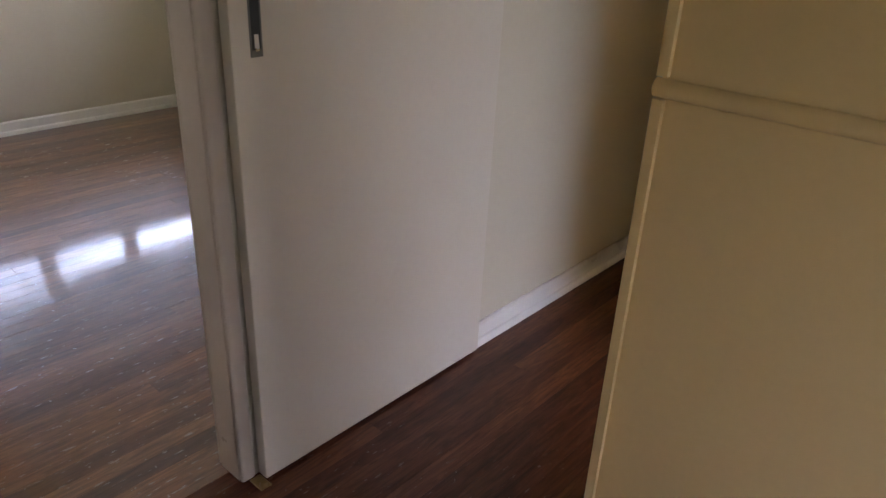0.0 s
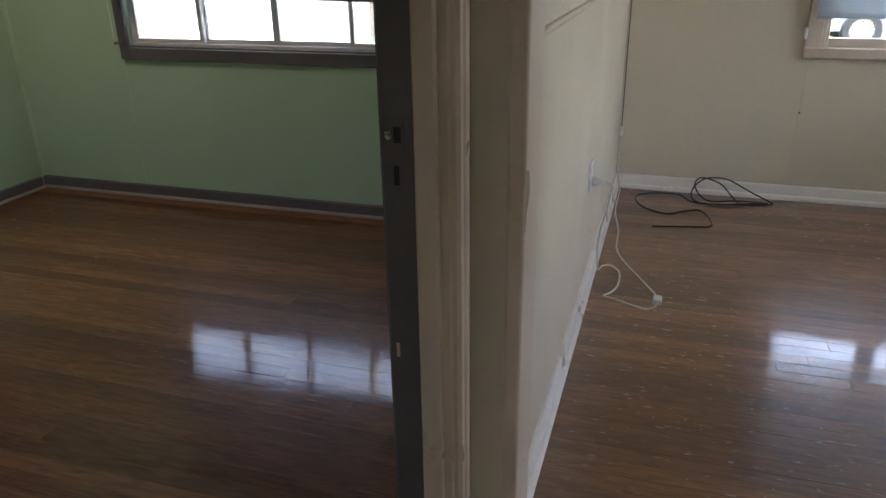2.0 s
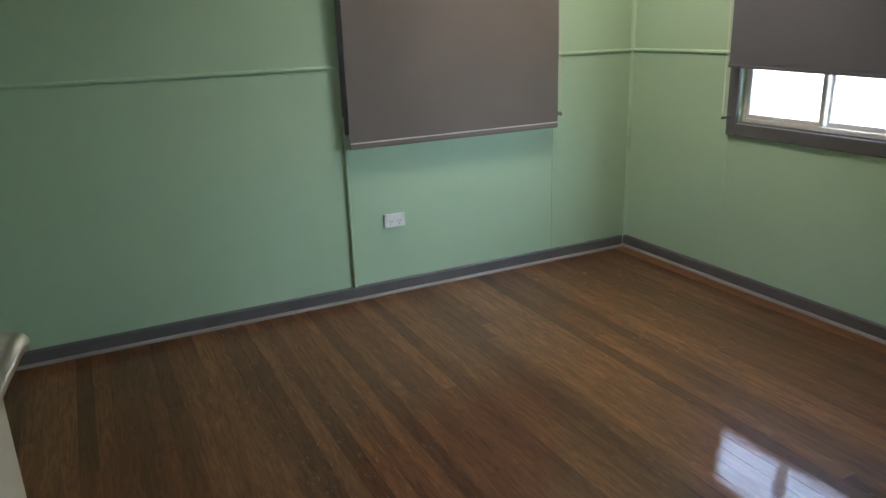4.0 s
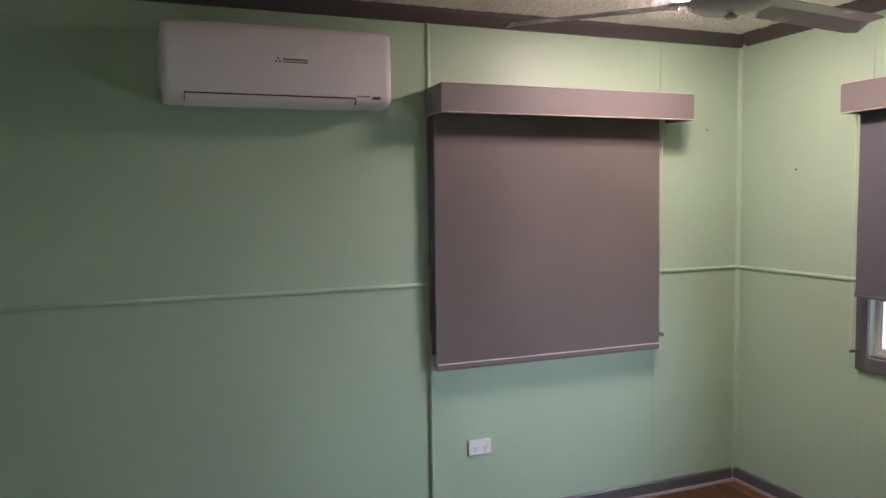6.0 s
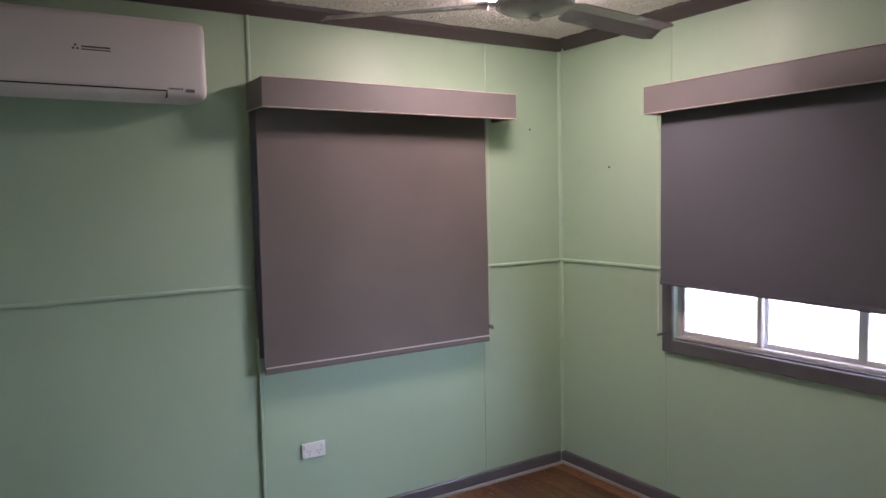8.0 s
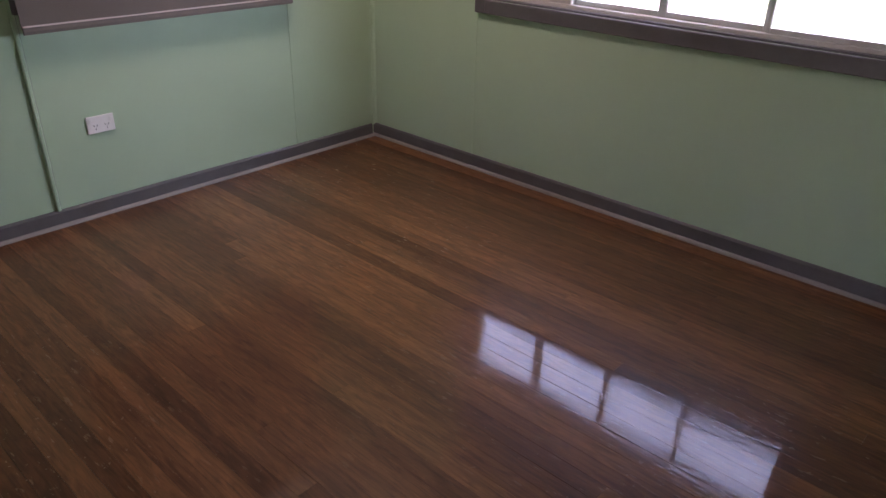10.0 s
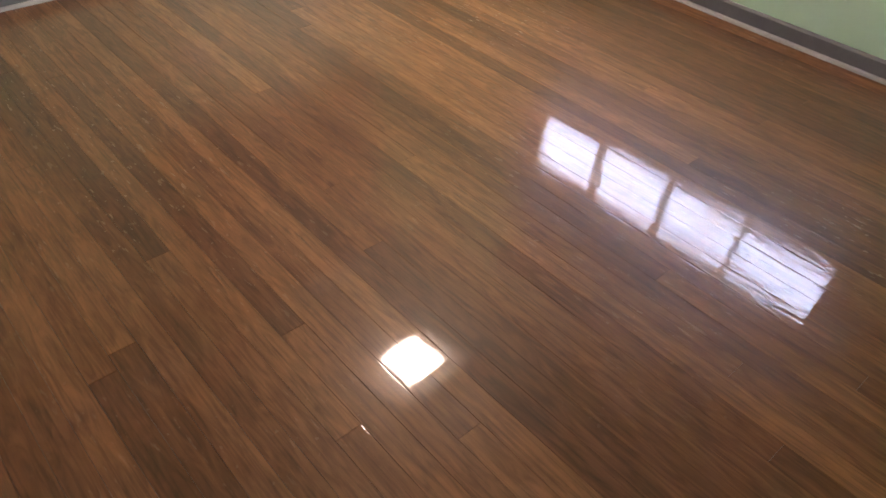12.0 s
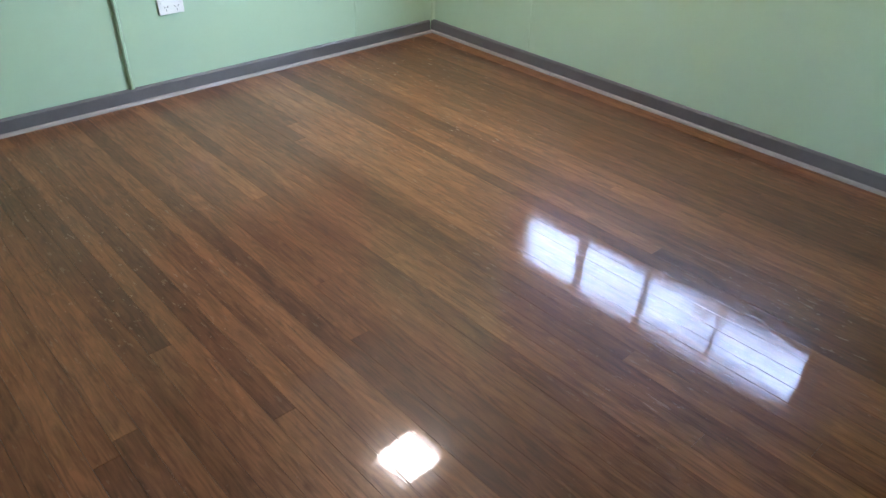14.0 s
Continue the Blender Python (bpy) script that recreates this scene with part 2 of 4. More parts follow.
CARPAINT = mat("pale_car_paint", (0.50, 0.58, 0.64), 0.25, vary=0.02, bump=0)
TYRE = mat("tyre_rubber", (0.03, 0.03, 0.03), 0.8, bump=0.1)
BARK = mat("grey_bark", (0.16, 0.13, 0.10), 0.9, vary=0.3, scale=9, bump=0.5, depth=0.01)
LEAF = mat("tree_leaf", (0.06, 0.10, 0.03), 0.6, vary=0.3, bump=0)


# ---- mesh helpers ----
def box(bm, x0, x1, y0, y1, z0, z1, bevel=0.0, seg=1):
    m = Matrix.LocRotScale(((x0 + x1) / 2, (y0 + y1) / 2, (z0 + z1) / 2), None, (abs(x1 - x0), abs(y1 - y0), abs(z1 - z0)))
    made = bmesh.ops.create_cube(bm, size=1, matrix=m)
    if bevel:
        edges = list({e for v in made["verts"] for e in v.link_edges})
        bmesh.ops.bevel(bm, geom=edges, offset=bevel, segments=seg, profile=0.5, affect="EDGES")
    return bm


def boxes(*rows, bevel=0.0, seg=1):
    bm = bmesh.new()
    for r in rows:
        box(bm, *r, bevel=bevel, seg=seg)
    return bm


def sweep(profile, axis, a, b, closed=True):
    """A bar with the given cross-section, from a to b along an axis. In the section, u and v are the two other axes in order."""
    bm = bmesh.new()
    put = {"x": lambda s, u, v: (s, u, v), "y": lambda s, u, v: (u, s, v), "z": lambda s, u, v: (u, v, s)}[axis]
    p = [bm.verts.new(put(a, u, v)) for u, v in profile]
    q = [bm.verts.new(put(b, u, v)) for u, v in profile]
    k = len(profile)
    for i in range(k):
        bm.faces.new((p[i], p[(i + 1) % k], q[(i + 1) % k], q[i]))
    bm.faces.new(p)
    bm.faces.new(q)
    bmesh.ops.recalc_face_normals(bm, faces=bm.faces)
    return bm


def half_round(cu, cv, r, out, n=8, flat=0.0):
    """Cross-section of a half-round bead on a wall; out: the direction (u, v) in which it stands proud."""
    pts = []
    for i in range(n + 1):
        a = math.pi * i / n - math.pi / 2
        d, s = math.cos(a) * r + flat, math.sin(a) * r
        pts.append((cu + out[0] * d + out[1] * s, cv + out[1] * d + out[0] * s))
    return pts


def lathe(profile, seg=40, center=(0, 0, 0)):
    bm = bmesh.new()
    rings = []
    for r, z in profile:
        if r < 1e-5:
            rings.append([bm.verts.new((center[0], center[1], center[2] + z))])
        else:
            rings.append([bm.verts.new((center[0] + r * math.cos(2 * math.pi * i / seg), center[1] + r * math.sin(2 * math.pi * i / seg), center[2] + z)) for i in range(seg)])
    for a, b in zip(rings, rings[1:]):
        for i in range(seg):
            j = (i + 1) % seg
            if len(a) == 1 and len(b) > 1:
                bm.faces.new((a[0], b[i], b[j]))
            elif len(b) == 1 and len(a) > 1:
                bm.faces.new((a[i], b[0], a[j]))
            elif len(a) > 1:
                bm.faces.new((a[i], b[i], b[j], a[j]))
    bmesh.ops.recalc_face_normals(bm, faces=bm.faces)
    return bm


def tube(points, r, seg=8, steps=10):
    """A cable along a smooth curve through the points."""
    pts = [Vector(p) for p in points]
    path = []
    for i in range(len(pts) - 1):
        p0, p1, p2, p3 = pts[max(i - 1, 0)], pts[i], pts[i + 1], pts[min(i + 2, len(pts) - 1)]
        for s in range(steps):
            t = s / steps
            path.append(0.5 * ((2 * p1) + (p2 - p0) * t + (2 * p0 - 5 * p1 + 4 * p2 - p3) * t * t + (3 * p1 - p0 - 3 * p2 + p3) * t ** 3))
    path.append(pts[-1])
    bm = bmesh.new()
    side = Vector((0.3, 0.2, 1.0))
    rings = []
    for i, p in enumerate(path):
        d = (path[min(i + 1, len(path) - 1)] - path[max(i - 1, 0)]).normalized()
        side = side - d * side.dot(d)
        if side.length < 1e-4:
            side = d.orthogonal()
        side.normalize()
        up = d.cross(side)
        rings.append([bm.verts.new(p + r * (math.cos(2 * math.pi * k / seg) * side + math.sin(2 * math.pi * k / seg) * up)) for k in range(seg)])
    for a, b in zip(rings, rings[1:]):
        for k in range(seg):
            bm.faces.new((a[k], a[(k + 1) % seg], b[(k + 1) % seg], b[k]))
    bm.faces.new(rings[0])
    bm.faces.new(rings[-1])
    bmesh.ops.recalc_face_normals(bm, faces=bm.faces)
    return bm


def link(name, bm, material, smooth=False):
    me = bpy.data.meshes.new(name)
    bm.to_mesh(me)
    bm.free()
    me.materials.append(material)
    if smooth:
        me.shade_smooth()
        me.set_sharp_from_angle(angle=radians(38))
    return new(name, me)


def part(name, bm, material, parent, label="", smooth=False):
    ob = link(name, bm, material, smooth)
    ob.parent = parent
    if label:
        ob["label"] = label
    return ob


def thing(name, at, label, category, group="", kind=""):
    """An Empty at a thing's base; its parts are built in world places and keep them."""
    ob = new(name)
    ob.empty_display_size = 0.1
    ob.location = at
    tagged(ob, label, category, group, kind)
    return ob


def settle(ob):
    """Gives the parts of a thing back their places in the world."""
    inv = Matrix.Translation(ob.location).inverted()
    for c in ob.children:
        c.matrix_parent_inverse = inv


def structure(name, bm, material, label, category, smooth=False):
    return tagged(link(name, bm, material, smooth), label, category, kind="structure")

# ---- walls, floors, ceilings ----
W1 = (-2.60, -0.845, 0.842, 1.94)     # green room west window: y, y, z, z
W2 = (-3.25, -2.17, 0.92, 1.94)       # green room south window: x, x, z, z
W3 = (0.90, 2.56, 0.816, 2.0)        # cream room window: y, y, z, z

structure("wall_west", boxes(
    (X0 - 0.12, X0, Y0 - 0.12, W1[0], -0.02, TOP), (X0 - 0.12, X0, W1[1], GN, -0.02, TOP),
    (X0 - 0.12, X0, W1[0], W1[1], -0.02, W1[2]), (X0 - 0.12, X0, W1[0], W1[1], W1[3], TOP)), GREEN,
    "mint green painted sheet wall with a low window", "wall")
structure("wall_south", boxes(
    (X0, W2[0], Y0 - 0.12, Y0, -0.02, TOP), (W2[1], XE + 0.12, Y0 - 0.12, Y0, -0.02, TOP),
    (W2[0], W2[1], Y0 - 0.12, Y0, -0.02, W2[2]), (W2[0], W2[1], Y0 - 0.12, Y0, W2[3], TOP)), GREEN,
    "mint green painted sheet wall behind a drawn blind", "wall")
# the low opening is added out of view to let daylight in
structure("wall_east", boxes((XE, XE + 0.12, Y0, -1.75, -0.02, TOP), (XE, XE + 0.12, -0.75, GN, -0.02, TOP), (XE, XE + 0.12, -1.75, -0.75, -0.02, 0.86), (XE, XE + 0.12, -1.75, -0.75, 1.14, TOP)), GREEN,
          "mint green painted sheet wall with an unseen low opening added for light", "wall")
structure("wall_north", boxes(
    (X0, JX - 0.03, GN, GN + 0.012, -0.02, TOP), (HG + 0.03, XE + 0.12, GN, GN + 0.012, -0.02, TOP),
    (JX - 0.03, HG + 0.03, GN, GN + 0.012, 2.06, TOP)), GREEN, "mint green painted wall around a doorway", "wall")
structure("partition_wall", boxes(
    (CX - 0.12, HI, GN + 0.012, PC, -0.02, TOP), (X0 - 0.12, X0, GN, GN + 0.012, -0.02, TOP)), CREAM,
    "cream painted sheet wall between two rooms", "wall")
# the small hole east of the doorway is unseen, added to light the hall
structure("hall_wall_south", boxes(
    (HI, JX - 0.03, GN + 0.012, PC, -0.02, TOP), (HG + 0.03, 0.40, GN + 0.012, PC, -0.02, TOP), (0.40, 0.58, GN + 0.012, PC, -0.02, 0.8), (0.40, 0.58, GN + 0.012, PC, 1.5, TOP), (0.58, 1.4, GN + 0.012, PC, -0.02, TOP),
    (JX - 0.03, HG + 0.03, GN + 0.012, PC, 2.06, TOP)), CREAM, "cream painted hall wall around a doorway", "wall")
structure("hall_wall_west", boxes(
    (HI, HX, PC, 0.024, -0.02, TOP), (HI, HX, 0.735, 4.6, -0.02, TOP), (HI, HX, 0.024, 0.735, 2.06, TOP)), CREAM,
    "cream painted hall wall with a sliding door in front", "wall")
structure("cream_wall_west", boxes(
    (CX - 0.12, CX, PC, W3[0], -0.02, TOP), (CX - 0.12, CX, W3[1], CN + 0.12, -0.02, TOP),
    (CX - 0.12, CX, W3[0], W3[1], -0.02, W3[2]), (CX - 0.12, CX, W3[0], W3[1], W3[3], TOP)), CREAM,
    "cream painted sheet wall with a casement window", "wall")
# this wide opening is out of view, added as sky fill for the cream room
structure("cream_wall_north", boxes((CX, -3.9, CN, CN + 0.12, -0.02, TOP), (-2.4, HI, CN, CN + 0.12, -0.02, TOP), (-3.9, -2.4, CN, CN + 0.12, -0.02, 0.85), (-3.9, -2.4, CN, CN + 0.12, 2.0, TOP)), CREAM,
          "cream painted sheet wall with an unseen wide opening added for light", "wall")
YX, YY = CORNER
# the slit at y 1.62 to 1.82 is unseen, added to light the sliding door
structure("hall_corner_wall", boxes((YX, 1.4, YY, YY + 0.09, -0.02, TOP), (YX, YX + 0.09, YY + 0.09, 1.62, -0.02, TOP), (YX, YX + 0.09, 1.82, 4.6, -0.02, TOP), (YX, YX + 0.09, 1.62, 1.82, 2.05, TOP)), MUSTARD,
          "dull yellow-cream painted hall wall with an outer corner", "wall")
# no doorway known here: the tall slit is added to admit hall light
structure("hall_wall_east", boxes((1.4, 1.5, GN + 0.012, 0.55, -0.02, TOP), (1.4, 1.5, YY - 0.06, YY + 0.09, -0.02, TOP), (1.4, 1.5, 0.55, YY - 0.06, 1.9, TOP)), CREAM, "cream painted wall around an unseen slit added for light", "wall")
structure("hall_wall_north", boxes((HX, YX + 0.09, 4.6, 4.7, -0.02, TOP)), CREAM, "cream painted hall end wall", "wall")


def stroked_ceiling(x0, x1, y0, y1, z, step=0.005, seed=21):
    """A slab whose underside carries short curved plaster ridges, laid every way over one another."""
    rng = np.random.default_rng(seed)
    nx, ny = int((x1 - x0) / step) + 1, int((y1 - y0) / step) + 1
    count, along = 44000, 14
    a = rng.uniform(0, 2 * math.pi, count)
    size = rng.uniform(0.016, 0.046, count)
    bend = rng.uniform(-1.3, 1.3, count)
    tall = rng.uniform(0.0018, 0.0056, count)
    t = np.linspace(-0.5, 0.5, along)
    turn = a[:, None] + bend[:, None] * t
    px = rng.uniform(x0, x1, count)[:, None] + np.cumsum(np.cos(turn), 1) * size[:, None] / along
    py = rng.uniform(y0, y1, count)[:, None] + np.cumsum(np.sin(turn), 1) * size[:, None] / along
    crest = (tall[:, None] * (1 - (2 * t) ** 4)).ravel()
    gx, gy = ((px - x0) / step).ravel(), ((py - y0) / step).ravel()
    high = np.zeros((nx, ny))
    for dx in (-1, 0, 1, 2):
        for dy in (-1, 0, 1, 2):
            ix, iy = np.floor(gx).astype(int) + dx, np.floor(gy).astype(int) + dy
            ok = (ix >= 0) & (ix < nx) & (iy >= 0) & (iy < ny)
            d2 = ((ix - gx) ** 2 + (iy - gy) ** 2)[ok]
            np.maximum.at(high, (ix[ok], iy[ok]), crest[ok] * np.exp(-d2 / 0.55))
    u, v = np.meshgrid(np.linspace(x0, x1, nx), np.linspace(y0, y1, ny), indexing="ij")
    co = np.stack([u, v, z - high], -1).reshape(-1, 3)
    k = np.arange(nx * ny).reshape(nx, ny)
    quads = np.stack([k[:-1, :-1], k[:-1, 1:], k[1:, 1:], k[1:, :-1]], -1).reshape(-1, 4)
    n = len(co)
    top = np.array([(x0, y0, z + 0.1), (x0, y1, z + 0.1), (x1, y1, z + 0.1), (x1, y0, z + 0.1)])
    faces = quads.tolist() + [[n, n + 3, n + 2, n + 1]]
    for edge, p, q in ((k[0, :], 0, 1), (k[:, -1], 1, 2), (k[-1, ::-1], 2, 3), (k[::-1, 0], 3, 0)):
        faces.append([n + p, n + q] + edge[::-1].tolist())
    me = bpy.data.meshes.new("ceiling")
    me.from_pydata(np.concatenate([co, top]).tolist(), [], faces)
    me.materials.append(CEIL)
    return new("ceiling", me)


tagged(stroked_ceiling(X0 - 0.05, XE + 0.05, Y0 - 0.05, GN + 0.011, TOP), "textured grey-white plaster ceiling with short curved ridges", "ceiling", kind="structure")
structure("ceiling_hall", boxes((CX - 0.12, 1.5, GN + 0.011, 4.7, TOP, TOP + 0.1)), FLATCEIL, "plain white painted ceiling", "ceiling")

# cornice, skirting, quarter-round
COVE = [(0, 0), (0, -0.062), (0.012, -0.062), (0.02, -0.05), (0.045, -0.018), (0.05, -0.004), (0.05, 0)]
structure("cornice", sweep([(Y0 + u, TOP + v) for u, v in COVE], "x", X0, XE), CORNICE, "dark brown-grey timber cornice", "cornice")
structure("cornice", sweep([(X0 + u, TOP + v) for u, v in COVE], "y", Y0 + 0.05, GN), CORNICE, "dark brown-grey timber cornice", "cornice")
structure("cornice", sweep([(GN - u, TOP + v) for u, v in COVE], "x", X0 + 0.05, XE), CORNICE, "dark brown-grey timber cornice", "cornice")


def skirting(axis, face, out, a, b, h, material, quad, label, q=0.014):
    d = out
    base = structure("baseboard", sweep([(face, 0.0), (face, h), (face + d * 0.008, h), (face + d * 0.014, h - 0.008), (face + d * 0.016, 0.0)], axis, a, b), material, label, "baseboard")
    n = 5
    pts = [(face + d * 0.0162, 0.0), (face + d * 0.0162, q)]
    for i in range(1, n):
        t = math.pi / 2 * i / n
        pts.append((face + d * (0.0162 + 0.013 * math.sin(t)), q * math.cos(t)))
    pts.append((face + d * 0.0292, 0.0))
    part("quarter_round", sweep(pts, axis, a, b), quad, base, "narrow worn edge strip", smooth=True)
    return base


for ax, face, out, a, b in (("x", Y0, 1, X0 + 0.033, XE), ("y", X0, 1, Y0, GN), ("x", GN, -1, X0 + 0.033, JX - 0.075), ("y", XE, -1, Y0, GN)):
    skirting(ax, face, out, a, b, 0.071, GREY, QUAD, "dark grey painted baseboard with a pale worn edge")
for ax, face, out, a, b in (("x", PC, 1, CX + 0.033, HI - 0.03), ("y", CX, 1, PC, CN), ("y", HX, 1, SLIDE_END + 0.012, 4.6), ("x", YY, -1, YX + 0.03, 1.4), ("y", YX, -1, YY + 0.02, 1.62)):
    skirting(ax, face, out, a, b, 0.080, SKIRTPAINT, SKIRTPAINT, "cream-white painted baseboard with a quarter-round", 0.026)

# cover strips over the sheet joints
def strip(axis, prof, a, b, material, label):
    structure("trim", sweep(prof, axis, a, b), material, label, "trim", smooth=True)


GL, CL = "mint green half-round cover strip", "cream half-round cover strip"
strip("x", half_round(Y0, RAIL, 0.010, (1, 0)), -2.09, XE, GREENTRIM, GL)
strip("x", half_round(Y0, RAIL, 0.010, (1, 0)), X0 + 0.012, -3.36, GREENTRIM, GL)
strip("y", half_round(X0, RAIL, 0.010, (1, 0)), Y0 + 0.012, -2.66, GREENTRIM, GL)
strip("y", half_round(X0, RAIL, 0.010, (1, 0)), -0.72, GN, GREENTRIM, GL)
strip("x", half_round(GN, RAIL, 0.010, (-1, 0)), X0 + 0.012, JX - 0.08, GREENTRIM, GL)
strip("z", [(-2.120, Y0), (-2.103, Y0), (-2.103, Y0 + 0.013), (-2.107, Y0 + 0.017), (-2.116, Y0 + 0.017), (-2.120, Y0 + 0.013)], 0.071, 0.95, GREENTRIM, GL)
# the cover strip's shadow line, put in as a thin dark sliver
strip("z", [(-2.1245, Y0), (-2.1205, Y0), (-2.1205, Y0 + 0.002), (-2.1245, Y0 + 0.002)], 0.072, 0.95, INK, "dark sliver painted as the cover strip's shadow")
strip("z", half_round(-2.118, Y0, 0.010, (0, 1)), 2.064, TOP - 0.062, GREENTRIM, GL)
strip("z", half_round(-3.385, Y0, 0.0045, (0, 1)), 2.09, TOP - 0.062, GREENTRIM, "mint green narrow sheet joint strip")
strip("z", half_round(-3.345, Y0, 0.0035, (0, 1)), 0.064, 1.9, GREENTRIM, "mint green narrow sheet joint strip")
strip("z", half_round(X0, -2.615, 0.0045, (1, 0)), 2.045, TOP - 0.062, GREENTRIM, "mint green narrow sheet joint strip")
strip("z", half_round(X0, -2.655, 0.0035, (1, 0)), 0.064, 0.775, GREENTRIM, "mint green narrow sheet joint strip")
strip("z", [(X0, Y0), (X0 + 0.017, Y0), (X0 + 0.013, Y0 + 0.009), (X0 + 0.009, Y0 + 0.013), (X0, Y0 + 0.017)], 0.064, TOP - 0.062, GREENTRIM, "mint green corner strip")
strip("x", half_round(PC, 1.155, 0.010, (1, 0)), CX + 0.01, HI - 0.045, CREAMTRIM, CL)
strip("y", half_round(CX, 1.155, 0.010, (1, 0)), PC + 0.012, 0.825, CREAMTRIM, CL)
strip("y", half_round(HX, RAIL + 0.02, 0.010, (1, 0)), SLIDE_END + 0.012, 4.6, CREAMTRIM, CL)
strip("x", half_round(YY, RAIL, 0.011, (-1, 0), flat=0.003), YX - 0.004, 1.4, MUSTARD, "dull yellow-cream half-round cover strip")
strip("z", [(YX - 0.004, YY - 0.008), (YX + 0.009, YY - 0.008), (YX + 0.009, YY), (YX, YY), (YX, YY + 0.03), (YX - 0.004, YY + 0.03)], 0.0, RAIL - 0.013, MUSTARD, "cream corner cover strip")
strip("z", [(YX - 0.004, YY - 0.008), (YX + 0.009, YY - 0.008), (YX + 0.009, YY), (YX, YY), (YX, YY + 0.03), (YX - 0.004, YY + 0.03)], RAIL + 0.013, TOP, MUSTARD, "cream corner cover strip")
strip("z", half_round(CX, 0.857, 0.0016, (1, 0)), 0.08, 0.76, CREAM, "cream narrow sheet joint strip")


# ---- doorways ----
def fluted(axis_pts, a, b):
    return sweep(axis_pts, "z", a, b)


d1 = thing("door_1", (JX, GN, 0), "grey and cream painted doorway frame with a steel strike", "door frame", kind="structure")
part("jamb", boxes((JX - 0.03, JX, GN - 0.006, -0.058, 0.0, 2.06), bevel=0.002), GREY, d1, "dark grey rebate side of the jamb")
part("jamb", boxes((JX - 0.03, JX + 0.006, -0.058, -0.032, 0.0, 2.06), bevel=0.002), CREAMTRIM, d1, "cream painted stop side of the jamb")
part("jamb", boxes((HG, HG + 0.03, GN - 0.006, -0.05, 0.0, 2.06), bevel=0.002), GREY, d1)
part("head", boxes((JX, HG, GN - 0.006, -0.05, 2.03, 2.06), bevel=0.002), GREY, d1)
ARCH = [(0, 0), (0, 0.010), (-0.003, 0.013), (-0.003, 0.018), (-0.006, 0.023), (-0.016, 0.023), (-0.021, 0.017), (-0.027, 0.017), (-0.032, 0.022), (-0.052, 0.020), (-0.06, 0.012), (-0.06, 0)]
part("architrave", fluted([(JX - 0.004 + u, -0.032 + v) for u, v in ARCH], 0, 2.10), CREAMTRIM, d1, "moulded cream architrave")
part("architrave", fluted([(HG + 0.004 - u, -0.062 + v) for u, v in ARCH], 0, 2.10), CREAMTRIM, d1, "moulded cream architrave")
part("architrave", sweep([(GN, 0.0), (GN - 0.006, 0.0), (GN - 0.008, 0.0), (GN - 0.008, 2.10), (GN, 2.10)], "x", JX - 0.075, JX - 0.004), GREY, d1, "dark grey architrave")
part("architrave", sweep([(GN, 0.0), (GN - 0.008, 0.0), (GN - 0.008, 2.10), (GN, 2.10)], "x", HG + 0.004, HG + 0.075), GREY, d1, "dark grey architrave")
part("architrave", boxes((JX - 0.004, HG + 0.004, GN - 0.008, GN - 0.006, 2.03, 2.10)), GREY, d1, "dark grey architrave")
part("strike_plate", boxes((JX - 0.001, JX + 0.0012, -0.096, -0.070, 1.110, 1.152), bevel=0.0004), GREY, d1, "painted-over strike plate")
part("strike_lip", boxes((JX + 0.001, JX + 0.006, -0.091, -0.084, 1.128, 1.137), bevel=0.0012), STEEL, d1, "worn steel strike lip")
part("latch_hole", boxes((JX - 0.001, JX + 0.0018, -0.0815, -0.073, 1.124, 1.142)), DARKSLOT, d1, "dark latch hole")
part("bolt_hole", boxes((JX - 0.001, JX + 0.0016, -0.083, -0.077, 1.076, 1.098)), DARKSLOT, d1, "dark bolt hole")
part("chip", boxes((JX - 0.001, JX + 0.0012, -0.089, -0.085, 0.855, 0.874)), CREAMTRIM, d1, "pale chip in the grey paint")
settle(d1)

d2 = thing("door_2", (HX, 0.4, 0), "cream painted doorway frame of the sliding door", "door frame", kind="structure")
part("jamb", boxes((HI - 0.01, HX + 0.014, 0.024, 0.047, 0.0, 2.06), bevel=0.005, seg=3), CREAMTRIM, d2)
part("jamb", boxes((HI - 0.012, HX - 0.006, 0.707, 0.735, 0.0, 2.06), bevel=0.004, seg=2), CREAMTRIM, d2)
part("architrave", boxes((HX - 0.006, HX + 0.009, 0.707, 0.7475, 0.0, 2.06), bevel=0.008, seg=4), CREAMTRIM, d2, "rounded cream edge post")
part("head", boxes((HI - 0.01, HX + 0.004, 0.047, 0.707, 2.03, 2.06), bevel=0.003), CREAMTRIM, d2)
part("architrave", boxes((HI - 0.022, HI - 0.002, -0.02, 0.040, 0.0, 2.08), bevel=0.004), CREAMTRIM, d2)
part("architrave", boxes((HI - 0.030, HI - 0.014, 0.71, 0.775, 0.0, 2.08), bevel=0.004), CREAMTRIM, d2)
settle(d2)


